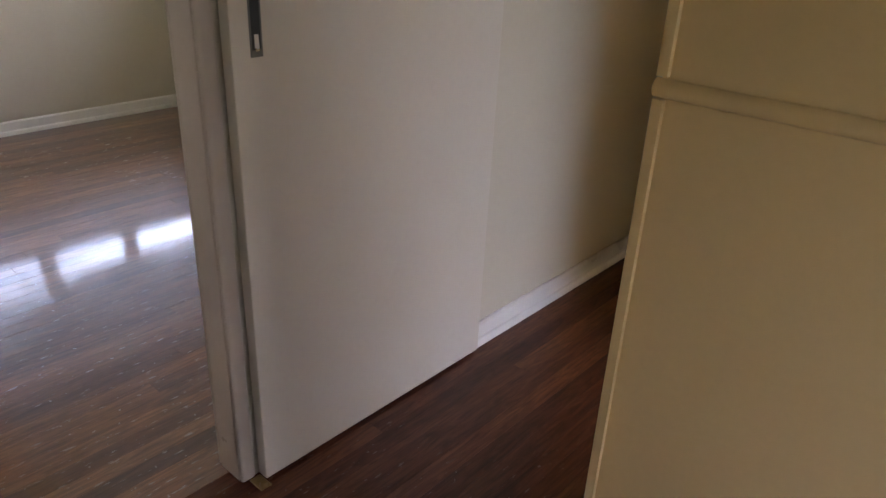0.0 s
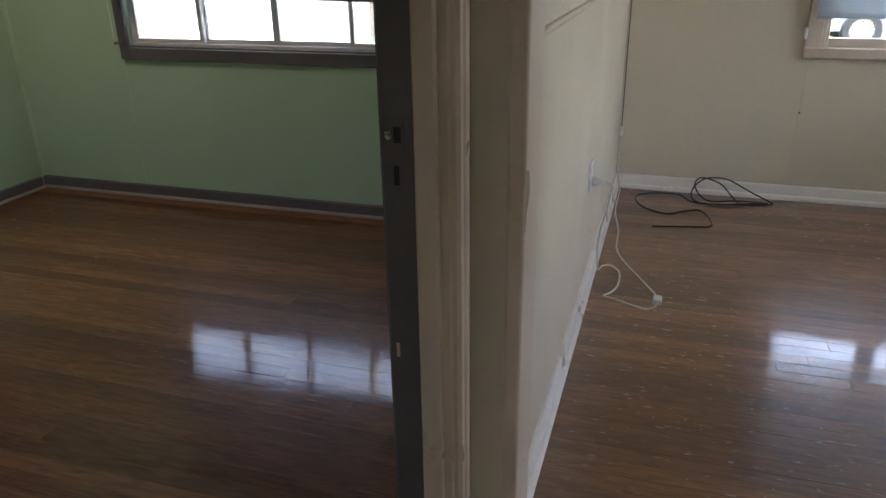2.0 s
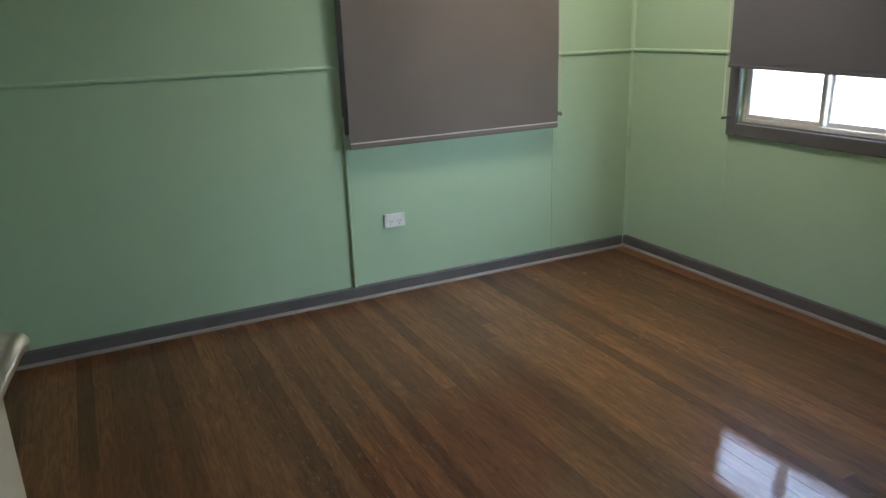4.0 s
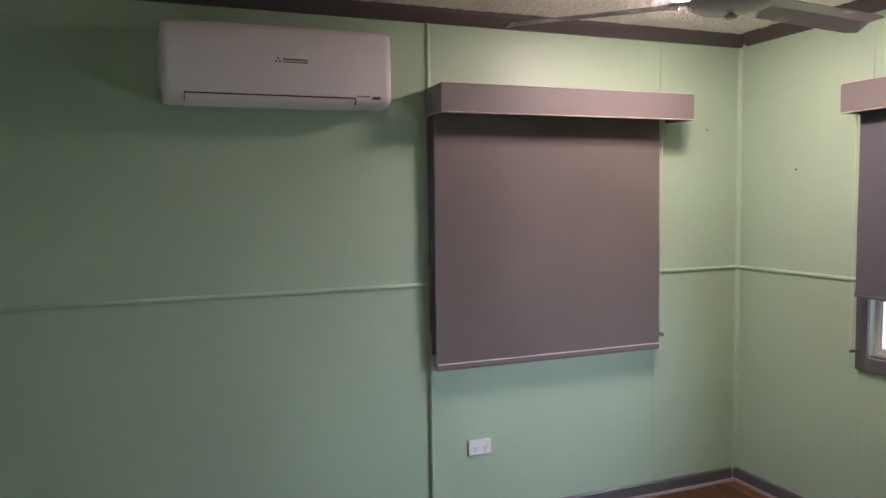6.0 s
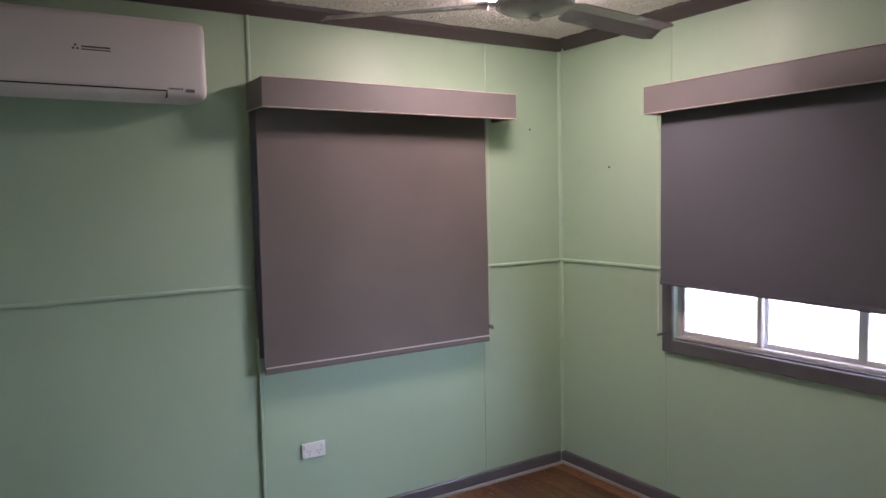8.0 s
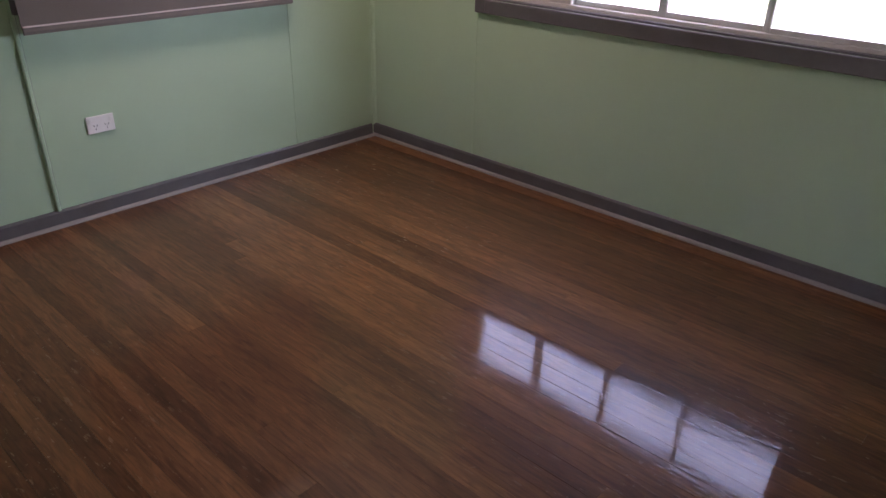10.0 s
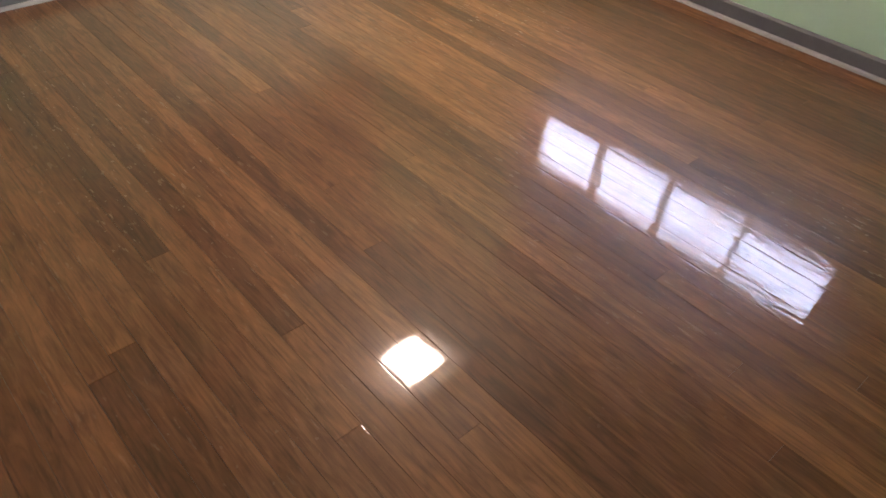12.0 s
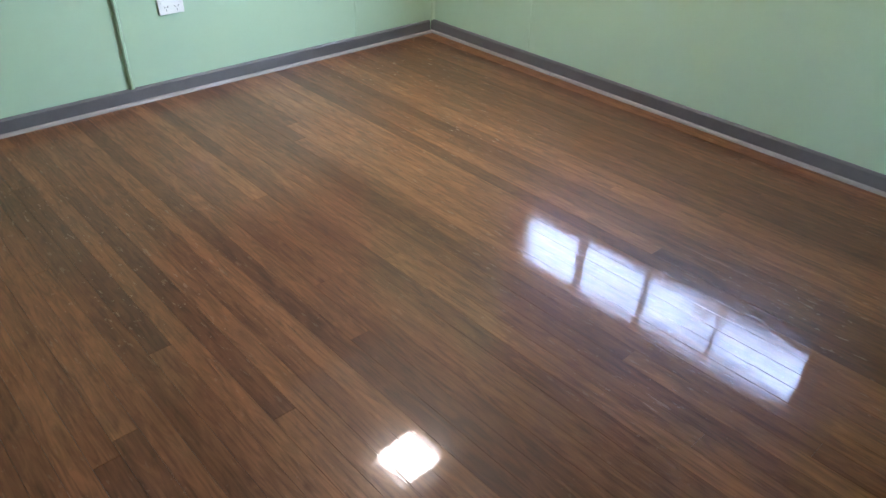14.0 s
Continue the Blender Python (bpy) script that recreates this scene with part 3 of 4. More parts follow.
def sliding_door():
    ob = thing("sliding_door", (HX + 0.03, 1.2, 0.012), "cream painted flush sliding door, pushed open along the hall wall", "door")
    part("leaf", boxes((HX + 0.011, HX + 0.046, SLIDE, SLIDE_END, 0.012, 2.08), bevel=0.003, seg=2), DOORPAINT, ob)
    h = part("flush_pull", boxes((HX + 0.0462, HX + 0.048, SLIDE + 0.042, SLIDE + 0.071, 1.068, 1.197), bevel=0.0006), DULLSTEEL, ob, "worn steel flush pull")
    part("recess", boxes((HX + 0.0475, HX + 0.0486, SLIDE + 0.046, SLIDE + 0.067, 1.082, 1.190), bevel=0.0003), DARKSLOT, ob, "dark finger recess")
    bm = bmesh.new()
    n = 9
    for i in range(n):
        a0, a1 = i / n, (i + 1) / n
        box(bm, HX + 0.0478, HX + 0.0490 + 0.003 * a0 ** 2, SLIDE + 0.052, SLIDE + 0.0615, 1.080 + 0.032 * (1 - a1), 1.080 + 0.032 * (1 - a0))
    part("pull_tongue", bm, STEEL, ob, "curved tongue of the pull")
    settle(ob)
    return ob


sliding_door()
g = thing("floor_guide", (HX + 0.02, SLIDE - 0.01, 0), "small tarnished brass floor guide under the sliding door", "door guide")
part("plate", boxes((HX + 0.010, HX + 0.062, SLIDE - 0.028, SLIDE + 0.004, 0.0, 0.004), bevel=0.001), BRASS, g)
part("peg", lathe([(0, 0.018), (0.008, 0.017), (0.010, 0.010), (0.010, 0.004)], 14, (HX + 0.052, SLIDE - 0.014, 0)), BRASS, g, smooth=True)
settle(g)


def lever_door():
    """The green room's door, hinged at the origin, shut along -x; its hall face is +y."""
    w = 0.715
    ob = thing("hinged_door", (0, 0, 0), "white painted flush door with a lever handle, standing half open", "door")
    part("leaf", boxes((-w, 0, -0.035, 0, 0.012, 2.025), bevel=0.003, seg=2), DOORPAINT, ob)
    for side, y in ((1, 0.0), (-1, -0.035)):
        part("backplate", boxes((-w + 0.04, -w + 0.078, y, y + side * 0.007, 0.99, 1.16), bevel=0.003, seg=2), STEEL, ob, "steel handle plate")
        prof = [(-w + 0.059, y + side * 0.006, 1.11), (-w + 0.059, y + side * 0.03, 1.11), (-w + 0.062, y + side * 0.045, 1.11), (-w + 0.085, y + side * 0.05, 1.112), (-w + 0.125, y + side * 0.052, 1.096), (-w + 0.155, y + side * 0.046, 1.066)]
        prof = [(a - 0.006, y + (b - y) * 1.28, c + 0.016) for a, b, c in prof]
        part("lever", tube(prof, 0.009, 12), NICKEL, ob, "curved steel lever", smooth=True)
    for z in (0.22, 1.85):
        part("hinge", lathe([(0, 0.05), (0.006, 0.05), (0.006, -0.05), (0, -0.05)], 12, (0.004, -0.04, z)), STEEL, ob, "steel hinge knuckle")
    return ob


leaf = lever_door()
leaf.matrix_basis = pose(HG - 0.006, GN - 0.004, 0, 0, 0, LEAF_TURN)


# ---- windows ----
def sash(bm_rows, ob, glass_row, material, name="sash"):
    part(name, boxes(*bm_rows, bevel=0.002), material, ob)
    g = part("pane", boxes(glass_row), GLASS, ob)
    g.visible_shadow = False
    return g


def west_window():
    y0, y1, z0, z1 = W1
    ob = thing("window_1", (X0 - 0.06, (y0 + y1) / 2, z0), "sliding aluminium window in a dark grey architrave", "window", kind="structure")
    for a in ((X0, X0 + 0.018, y0 - 0.06, y0, z0 - 0.062, z1 + 0.06), (X0, X0 + 0.018, y1, y1 + 0.06, z0 - 0.062, z1 + 0.06), (X0, X0 + 0.018, y0, y1, z0 - 0.062, z0), (X0, X0 + 0.018, y0, y1, z1, z1 + 0.06)):
        part("architrave", boxes(a, bevel=0.003), GREY, ob)
    part("sill", boxes((X0 - 0.10, X0 - 0.001, y0, y1, z0, z0 + 0.008)), GREY, ob)
    part("frame", boxes((X0 - 0.09, X0 - 0.025, y0, y0 + 0.022, z0 + 0.008, z1), (X0 - 0.09, X0 - 0.025, y1 - 0.022, y1, z0 + 0.008, z1),
                        (X0 - 0.09, X0 - 0.025, y0 + 0.022, y1 - 0.022, z0 + 0.008, z0 + 0.024), (X0 - 0.09, X0 - 0.025, y0 + 0.022, y1 - 0.022, z1 - 0.02, z1),
                        (X0 - 0.06, X0 - 0.052, y0 + 0.022, y1 - 0.022, z0 + 0.024, z0 + 0.034), bevel=0.002), ALU, ob)
    marks = (y0 + 0.022, -2.160, -1.740, -1.318, y1 - 0.022)
    for i in range(4):
        a, b = marks[i], marks[i + 1]
        x = X0 - (0.046 if i in (0, 3) else 0.072)
        w = 0.018
        sash(((x, x + 0.02, a, a + w, z0 + 0.026, z1 - 0.02), (x, x + 0.02, b - w, b + (0.006 if i < 3 else 0), z0 + 0.026, z1 - 0.02),
              (x, x + 0.02, a + w, b - w, z0 + 0.026, z0 + 0.046), (x, x + 0.02, a + w, b - w, z1 - 0.04, z1 - 0.02)), ob,
             (x + 0.008, x + 0.012, a + w, b - w, z0 + 0.046, z1 - 0.04), ALU)
    settle(ob)


def south_window():
    x0, x1, z0, z1 = W2
    ob = thing("window_2", ((x0 + x1) / 2, Y0 - 0.06, z0), "aluminium window in a dark grey architrave behind a drawn blind", "window", kind="structure")
    for a in ((x0 - 0.08, x0, Y0, Y0 + 0.018, z0 - 0.06, z1 + 0.08), (x1, x1 + 0.062, Y0, Y0 + 0.018, z0 - 0.06, z1 + 0.08), (x0, x1, Y0, Y0 + 0.018, z0 - 0.06, z0), (x0, x1, Y0, Y0 + 0.018, z1, z1 + 0.08)):
        part("architrave", boxes(a, bevel=0.003), GREY, ob)
    part("frame", boxes((x0, x0 + 0.03, Y0 - 0.09, Y0 - 0.03, z0, z1), (x1 - 0.03, x1, Y0 - 0.09, Y0 - 0.03, z0, z1),
                        (x0 + 0.03, x1 - 0.03, Y0 - 0.09, Y0 - 0.03, z0, z0 + 0.03), (x0 + 0.03, x1 - 0.03, Y0 - 0.09, Y0 - 0.03, z1 - 0.03, z1),
                        ((x0 + x1) / 2 - 0.015, (x0 + x1) / 2 + 0.015, Y0 - 0.08, Y0 - 0.04, z0 + 0.03, z1 - 0.03), bevel=0.002), ALU, ob)
    for a, b in ((x0 + 0.03, (x0 + x1) / 2 - 0.015), ((x0 + x1) / 2 + 0.015, x1 - 0.03)):
        part("pane", boxes((a, b, Y0 - 0.062, Y0 - 0.058, z0 + 0.03, z1 - 0.03)), GLASS, ob).visible_shadow = False
    settle(ob)


def cream_window():
    y0, y1, z0, z1 = W3
    ob = thing("window_3", (CX - 0.06, (y0 + y1) / 2, z0), "cream painted timber casement window with three sashes", "window", kind="structure")
    for a in ((CX, CX + 0.018, y0 - 0.075, y0, z0 - 0.055, z1 + 0.07), (CX, CX + 0.018, y1, y1 + 0.075, z0 - 0.055, z1 + 0.07), (CX, CX + 0.018, y0, y1, z1, z1 + 0.07)):
        part("architrave", boxes(a, bevel=0.003), CREAMTRIM, ob)
    part("sill", boxes((CX - 0.04, CX + 0.03, y0 - 0.075, y1 + 0.075, z0 - 0.052, z0), bevel=0.004, seg=2), CREAMTRIM, ob)
    part("frame", boxes((CX - 0.1, CX - 0.001, y0, y0 + 0.02, z0, z1), (CX - 0.1, CX - 0.001, y1 - 0.02, y1, z0, z1),
                        (CX - 0.1, CX - 0.001, y0 + 0.02, y1 - 0.02, z1 - 0.02, z1), bevel=0.002), CREAMTRIM, ob)
    w = 0.5505
    for i in range(3):
        a = 0.918 + w * i - 0.03 * (i == 0) + 0.003
        b = 0.918 + w * (i + 1) - 0.003 if i < 2 else y1 - 0.02
        l, r = 0.938 + w * i, 0.938 + w * i + 0.455
        s = part("sash", boxes((CX - 0.06, CX - 0.022, a, l, z0, z1 - 0.02), (CX - 0.06, CX - 0.022, r, b, z0, z1 - 0.02),
                               (CX - 0.06, CX - 0.022, l, r, z0, z0 + 0.045), (CX - 0.06, CX - 0.022, l, r, z1 - 0.07, z1 - 0.02), bevel=0.003), CREAMTRIM, ob)
        part("pane", boxes((CX - 0.044, CX - 0.04, l, r, z0 + 0.045, z1 - 0.07)), GLASS, ob).visible_shadow = False
        part("latch", boxes((CX - 0.022, CX - 0.014, r + 0.005, r + 0.03, z0 + 0.02, z0 + 0.045), (CX - 0.016, CX - 0.006, r - 0.03, r + 0.02, z0 + 0.034, z0 + 0.044), bevel=0.002), WHITE, ob, "small white window catch")
    settle(ob)


west_window()
south_window()
cream_window()


# ---- blinds and pelmets ----
def cloth(u0, u1, z0, z1, at, wave=0.004, nu=36, nv=20, bow=0.0):
    """A hanging cloth sheet 2 mm thick; at(u, d, z) places it."""
    bm = bmesh.new()
    faces = []
    for side in (0, 1):
        rows = []
        for j in range(nv + 1):
            row = []
            for i in range(nu + 1):
                u, v = i / nu, j / nv
                d = wave * math.sin(u * 9 + v * 2.1) * v + 0.5 * wave * noise.noise((u * 5, v * 4, z0)) + bow * math.sin(math.pi * v)
                row.append(bm.verts.new(at(u0 + (u1 - u0) * u, d - 0.003 * side, z1 + (z0 - z1) * v)))
            rows.append(row)
        faces.append(rows)
        for p, q in zip(rows, rows[1:]):
            for i in range(nu):
                bm.faces.new((p[i], p[i + 1], q[i + 1], q[i]))
    f, k = faces
    for i in range(nu):
        bm.faces.new((f[0][i], f[0][i + 1], k[0][i + 1], k[0][i]))
        bm.faces.new((f[-1][i], f[-1][i + 1], k[-1][i + 1], k[-1][i]))
    for j in range(nv):
        bm.faces.new((f[j][0], f[j + 1][0], k[j + 1][0], k[j][0]))
        bm.faces.new((f[j][-1], f[j + 1][-1], k[j + 1][-1], k[j][-1]))
    bmesh.ops.recalc_face_normals(bm, faces=bm.faces)
    return bm


def south_blind():
    x0, x1, z0 = -3.327, -2.119, 0.795
    y = Y0 + 0.064
    ob = thing("roller_blind", (-2.7, y, z0), "grey-brown cloth roller blind, fully drawn down", "blind", "roller blinds")
    part("cloth", cloth(x0, x1, z0 + 0.02, 2.0, lambda u, d, z: (u, y + d, z), 0.009), BLIND, ob, smooth=True)
    part("bottom_rail", sweep([(y - 0.006, z0), (y + 0.008, z0), (y + 0.010, z0 + 0.012), (y + 0.006, z0 + 0.026), (y - 0.006, z0 + 0.026)], "x", x0, x1), BLIND, ob)
    part("seam", boxes((x0, x1, y + 0.005, y + 0.0095, z0 + 0.0265, z0 + 0.032)), BLINDEDGE, ob, "pale stitched seam")
    part("tube", lathe([(0, 0), (0.022, 0), (0.022, x1 - x0), (0, x1 - x0)], 20), BLIND, ob).matrix_basis = pose(x0, y + 0.03, 2.01, 0, 90, 0)
    ch = part("chain", tube([(x0 - 0.012, y + 0.01, 2.0), (x0 - 0.014, y + 0.01, 1.4), (x0 - 0.012, y + 0.012, 0.93), (x0 - 0.006, y + 0.014, 0.90), (x0 - 0.004, y + 0.016, 0.95), (x0 - 0.006, y + 0.016, 2.0)], 0.0010, 6, 6), BEAD, ob, "thin pale bead chain")
    part("chain_guide", boxes((x0 - 0.016, x0 - 0.006, Y0 + 0.0, Y0 + 0.095, 0.860, 0.880), bevel=0.003), QUAD, ob, "small chain holder")
    settle(ob)


def west_blind():
    y0, y1, z0 = -2.622, -0.745, 1.116
    x = X0 + 0.066

    def askew(bm):
        """The lower edge hangs a little lower towards the door."""
        for v in bm.verts:
            v.co.z -= 0.021 * (v.co.y - y0) * max(0.0, (1.97 - v.co.z) / (1.97 - z0))
        return bm

    ob = thing("roller_blind", (x, -1.7, z0), "dark grey cloth roller blind, drawn down to a low gap", "blind", "roller blinds")
    part("cloth", askew(cloth(y0, y1, z0 + 0.018, 1.97, lambda u, d, z: (x + d, u, z), 0.004, 48)), DARKBLIND, ob, smooth=True)
    part("bottom_rail", askew(sweep([(x - 0.006, z0), (x + 0.008, z0), (x + 0.010, z0 + 0.01), (x + 0.006, z0 + 0.022), (x - 0.006, z0 + 0.022)], "y", y0, y1)), DARKBLIND, ob)
    part("seam", askew(boxes((x + 0.004, x + 0.009, y0, y1, z0 + 0.0225, z0 + 0.0265))), DARKBLIND, ob)
    part("tube", lathe([(0, 0), (0.022, 0), (0.022, y1 - y0), (0, y1 - y0)], 20), DARKBLIND, ob).matrix_basis = pose(x - 0.024, y0, 1.97, -90, 0, 0)
    part("chain", tube([(x + 0.012, y0 - 0.012, 1.96), (x + 0.012, y0 - 0.014, 1.4), (x + 0.012, y0 - 0.012, 0.95), (x + 0.014, y0 - 0.006, 0.92), (x + 0.014, y0 - 0.006, 1.2), (x + 0.014, y0 - 0.008, 1.96)], 0.0010, 6, 6), BEAD, ob, "thin pale bead chain")
    part("chain_guide", boxes((X0 + 0.018, X0 + 0.082, y0 - 0.014, y0 - 0.008, 0.864, 0.878), bevel=0.002), GREY, ob, "small chain holder")
    settle(ob)


def cream_blind():
    y0, y1, z0 = 0.852, 2.62, 0.962
    x = CX + 0.06
    ob = thing("roller_blind", (x, 1.8, z0), "pale grey cloth roller blind, drawn down to a low gap", "blind", "roller blinds")
    part("cloth", cloth(y0, y1, z0 + 0.02, 2.1, lambda u, d, z: (x + d, u, z), 0.003), GREYBLIND, ob, smooth=True)
    part("bottom_rail", sweep([(x - 0.006, z0), (x + 0.008, z0), (x + 0.010, z0 + 0.012), (x + 0.006, z0 + 0.024), (x - 0.006, z0 + 0.024)], "y", y0, y1), GREYBLIND, ob)
    part("tube", lathe([(0, 0), (0.022, 0), (0.022, y1 - y0), (0, y1 - y0)], 20), GREYBLIND, ob).matrix_basis = pose(x - 0.024, y0, 2.1, -90, 0, 0)
    part("chain_guide", boxes((CX, CX + 0.05, 0.812, 0.825, 0.86, 0.915), (CX + 0.03, CX + 0.045, 0.809, 0.828, 0.87, 0.89), bevel=0.002), WHITE, ob, "small white chain holder")
    settle(ob)


def pelmet(along, a, b, z0, z1, face, label, deep=0.142):
    """A box pelmet on a wall; along: the axis that it runs on; face: the wall's plane."""
    def row(u0, u1, d0, d1, w0, w1):
        return (u0, u1, face + d0, face + d1, w0, w1) if along == "x" else (face + d0, face + d1, u0, u1, w0, w1)
    at = ((a + b) / 2, face, z0) if along == "x" else (face, (a + b) / 2, z0)
    ob = thing("pelmet", at, label, "pelmet", "pelmets over the blinds")
    part("front_board", boxes(row(a, b, deep - 0.016, deep, z0, z1), bevel=0.0015), PELMET, ob)
    part("end_board", boxes(row(a, a + 0.015, 0.0, deep - 0.016, z0, z1), bevel=0.0015), PELMET, ob)
    part("end_board", boxes(row(b - 0.015, b, 0.0, deep - 0.016, z0, z1), bevel=0.0015), PELMET, ob)
    part("top_board", boxes(row(a + 0.015, b - 0.015, 0.0, deep - 0.016, z1 - 0.014, z1 - 0.002)), PELMET, ob)
    part("bead", boxes(row(a - 0.002, b + 0.002, deep - 0.017, deep + 0.004, z1, z1 + 0.004), bevel=0.001), BEAD, ob, "thin cream edge bead")
    part("bead", boxes(row(a - 0.002, b + 0.002, deep - 0.017, deep + 0.004, z0 - 0.004, z0), bevel=0.001), BEAD, ob, "thin cream edge bead")
    for e in (a, b):
        part("bead", boxes(row(e - 0.002, e + 0.002, 0.0, deep - 0.017, z0 - 0.004, z0), bevel=0.0005), BEAD, ob)
    settle(ob)


south_blind()
west_blind()
cream_blind()
pelmet("x", -3.428, -2.103, 1.945, 2.065, Y0, "mauve-grey box pelmet with cream beads over the drawn blind", 0.20)
pelmet("y", -2.66, -0.69, 1.924, 2.046, X0, "mauve-grey box pelmet with cream beads over the half-drawn blind")


# ---- air conditioner ----
def air_conditioner():
    x0, x1, z = -1.884, -1.000, 1.928
    ob = thing("air_conditioner", (-1.45, Y0, z), "off-white wall-mounted split air conditioner with its louvre shut", "air conditioner")
    sect = [(0.0, 0.030), (0.0, 0.330), (0.10, 0.334), (0.15, 0.331), (0.184, 0.320), (0.199, 0.300), (0.205, 0.20), (0.207, 0.12), (0.206, 0.070), (0.202, 0.050), (0.190, 0.037), (0.165, 0.030), (0.05, 0.026)]
    cols = [(0.0, 0.92, 0.955), (0.005, 0.965, 0.98), (0.014, 0.99, 0.994), (0.030, 1.0, 1.0)]
    n = x1 - x0
    stations = [(x0 + d, sy, sz) for d, sy, sz in cols] + [(x1 - d, sy, sz) for d, sy, sz in reversed(cols)]
    bm = bmesh.new()
    rings = [[bm.verts.new((x, Y0 + 0.004 + u * sy, z + 0.18 + (w - 0.18) * sz)) for u, w in sect] for x, sy, sz in stations]
    k = len(sect)
    for a, b in zip(rings, rings[1:]):
        for i in range(k):
            bm.faces.new((a[i], a[(i + 1) % k], b[(i + 1) % k], b[i]))
    bm.faces.new(rings[0])
    bm.faces.new(rings[-1])
    bmesh.ops.recalc_face_normals(bm, faces=bm.faces)
    part("body", bm, ACWHITE, ob, smooth=True)
    part("slot", boxes((-1.73, -1.08, Y0 + 0.18, Y0 + 0.2085, z + 0.052, z + 0.057)), DARKSLOT, ob, "dark line above the louvre")
    part("slot", boxes((-1.733, -1.730, Y0 + 0.17, Y0 + 0.2085, z + 0.030, z + 0.057)), DARKSLOT, ob)
    part("slot", boxes((-1.080, -1.077, Y0 + 0.17, Y0 + 0.2085, z + 0.030, z + 0.057)), DARKSLOT, ob)
    part("louvre", sweep([(Y0 + 0.19, z + 0.050), (Y0 + 0.2085, z + 0.051), (Y0 + 0.2050, z + 0.042), (Y0 + 0.190, z + 0.030), (Y0 + 0.14, z + 0.012), (Y0 + 0.13, z + 0.02)], "x", -1.728, -1.082), ACWHITE, ob, "long shut air louvre", smooth=True)
    part("display", boxes((-1.835, -1.800, Y0 + 0.19, Y0 + 0.2088, z + 0.052, z + 0.068), bevel=0.001), INK, ob, "small grey display window")
    part("print", boxes(*[(-1.79 + 0.011 * i, -1.782 + 0.011 * i, Y0 + 0.2, Y0 + 0.2092, z + 0.060, z + 0.066) for i in range(5)]), INK, ob, "tiny grey printing")
    bm = bmesh.new()
    for dx, dz in ((0, 0.006), (-0.007, -0.006), (0.007, -0.006)):
        m = pose(-1.425 + dx, Y0 + 0.2095, z + 0.192 + dz, 0, 45, 0) @ Matrix.Diagonal((0.0075, 0.001, 0.0075, 1))
        bmesh.ops.create_cube(bm, size=1, matrix=m)
    box(bm, -1.540, -1.444, Y0 + 0.2, Y0 + 0.2100, z + 0.191, z + 0.197)
    box(bm, -1.540, -1.444, Y0 + 0.2, Y0 + 0.2100, z + 0.182, z + 0.1865)
    part("emblem", bm, INK, ob, "small grey emblem and lettering bars")
    part("mounting_plate", boxes((-1.000, -0.991, Y0, Y0 + 0.055, z + 0.085, z + 0.29), bevel=0.002), ACWHITE, ob, "edge of the mounting plate")
    settle(ob)


air_conditioner()


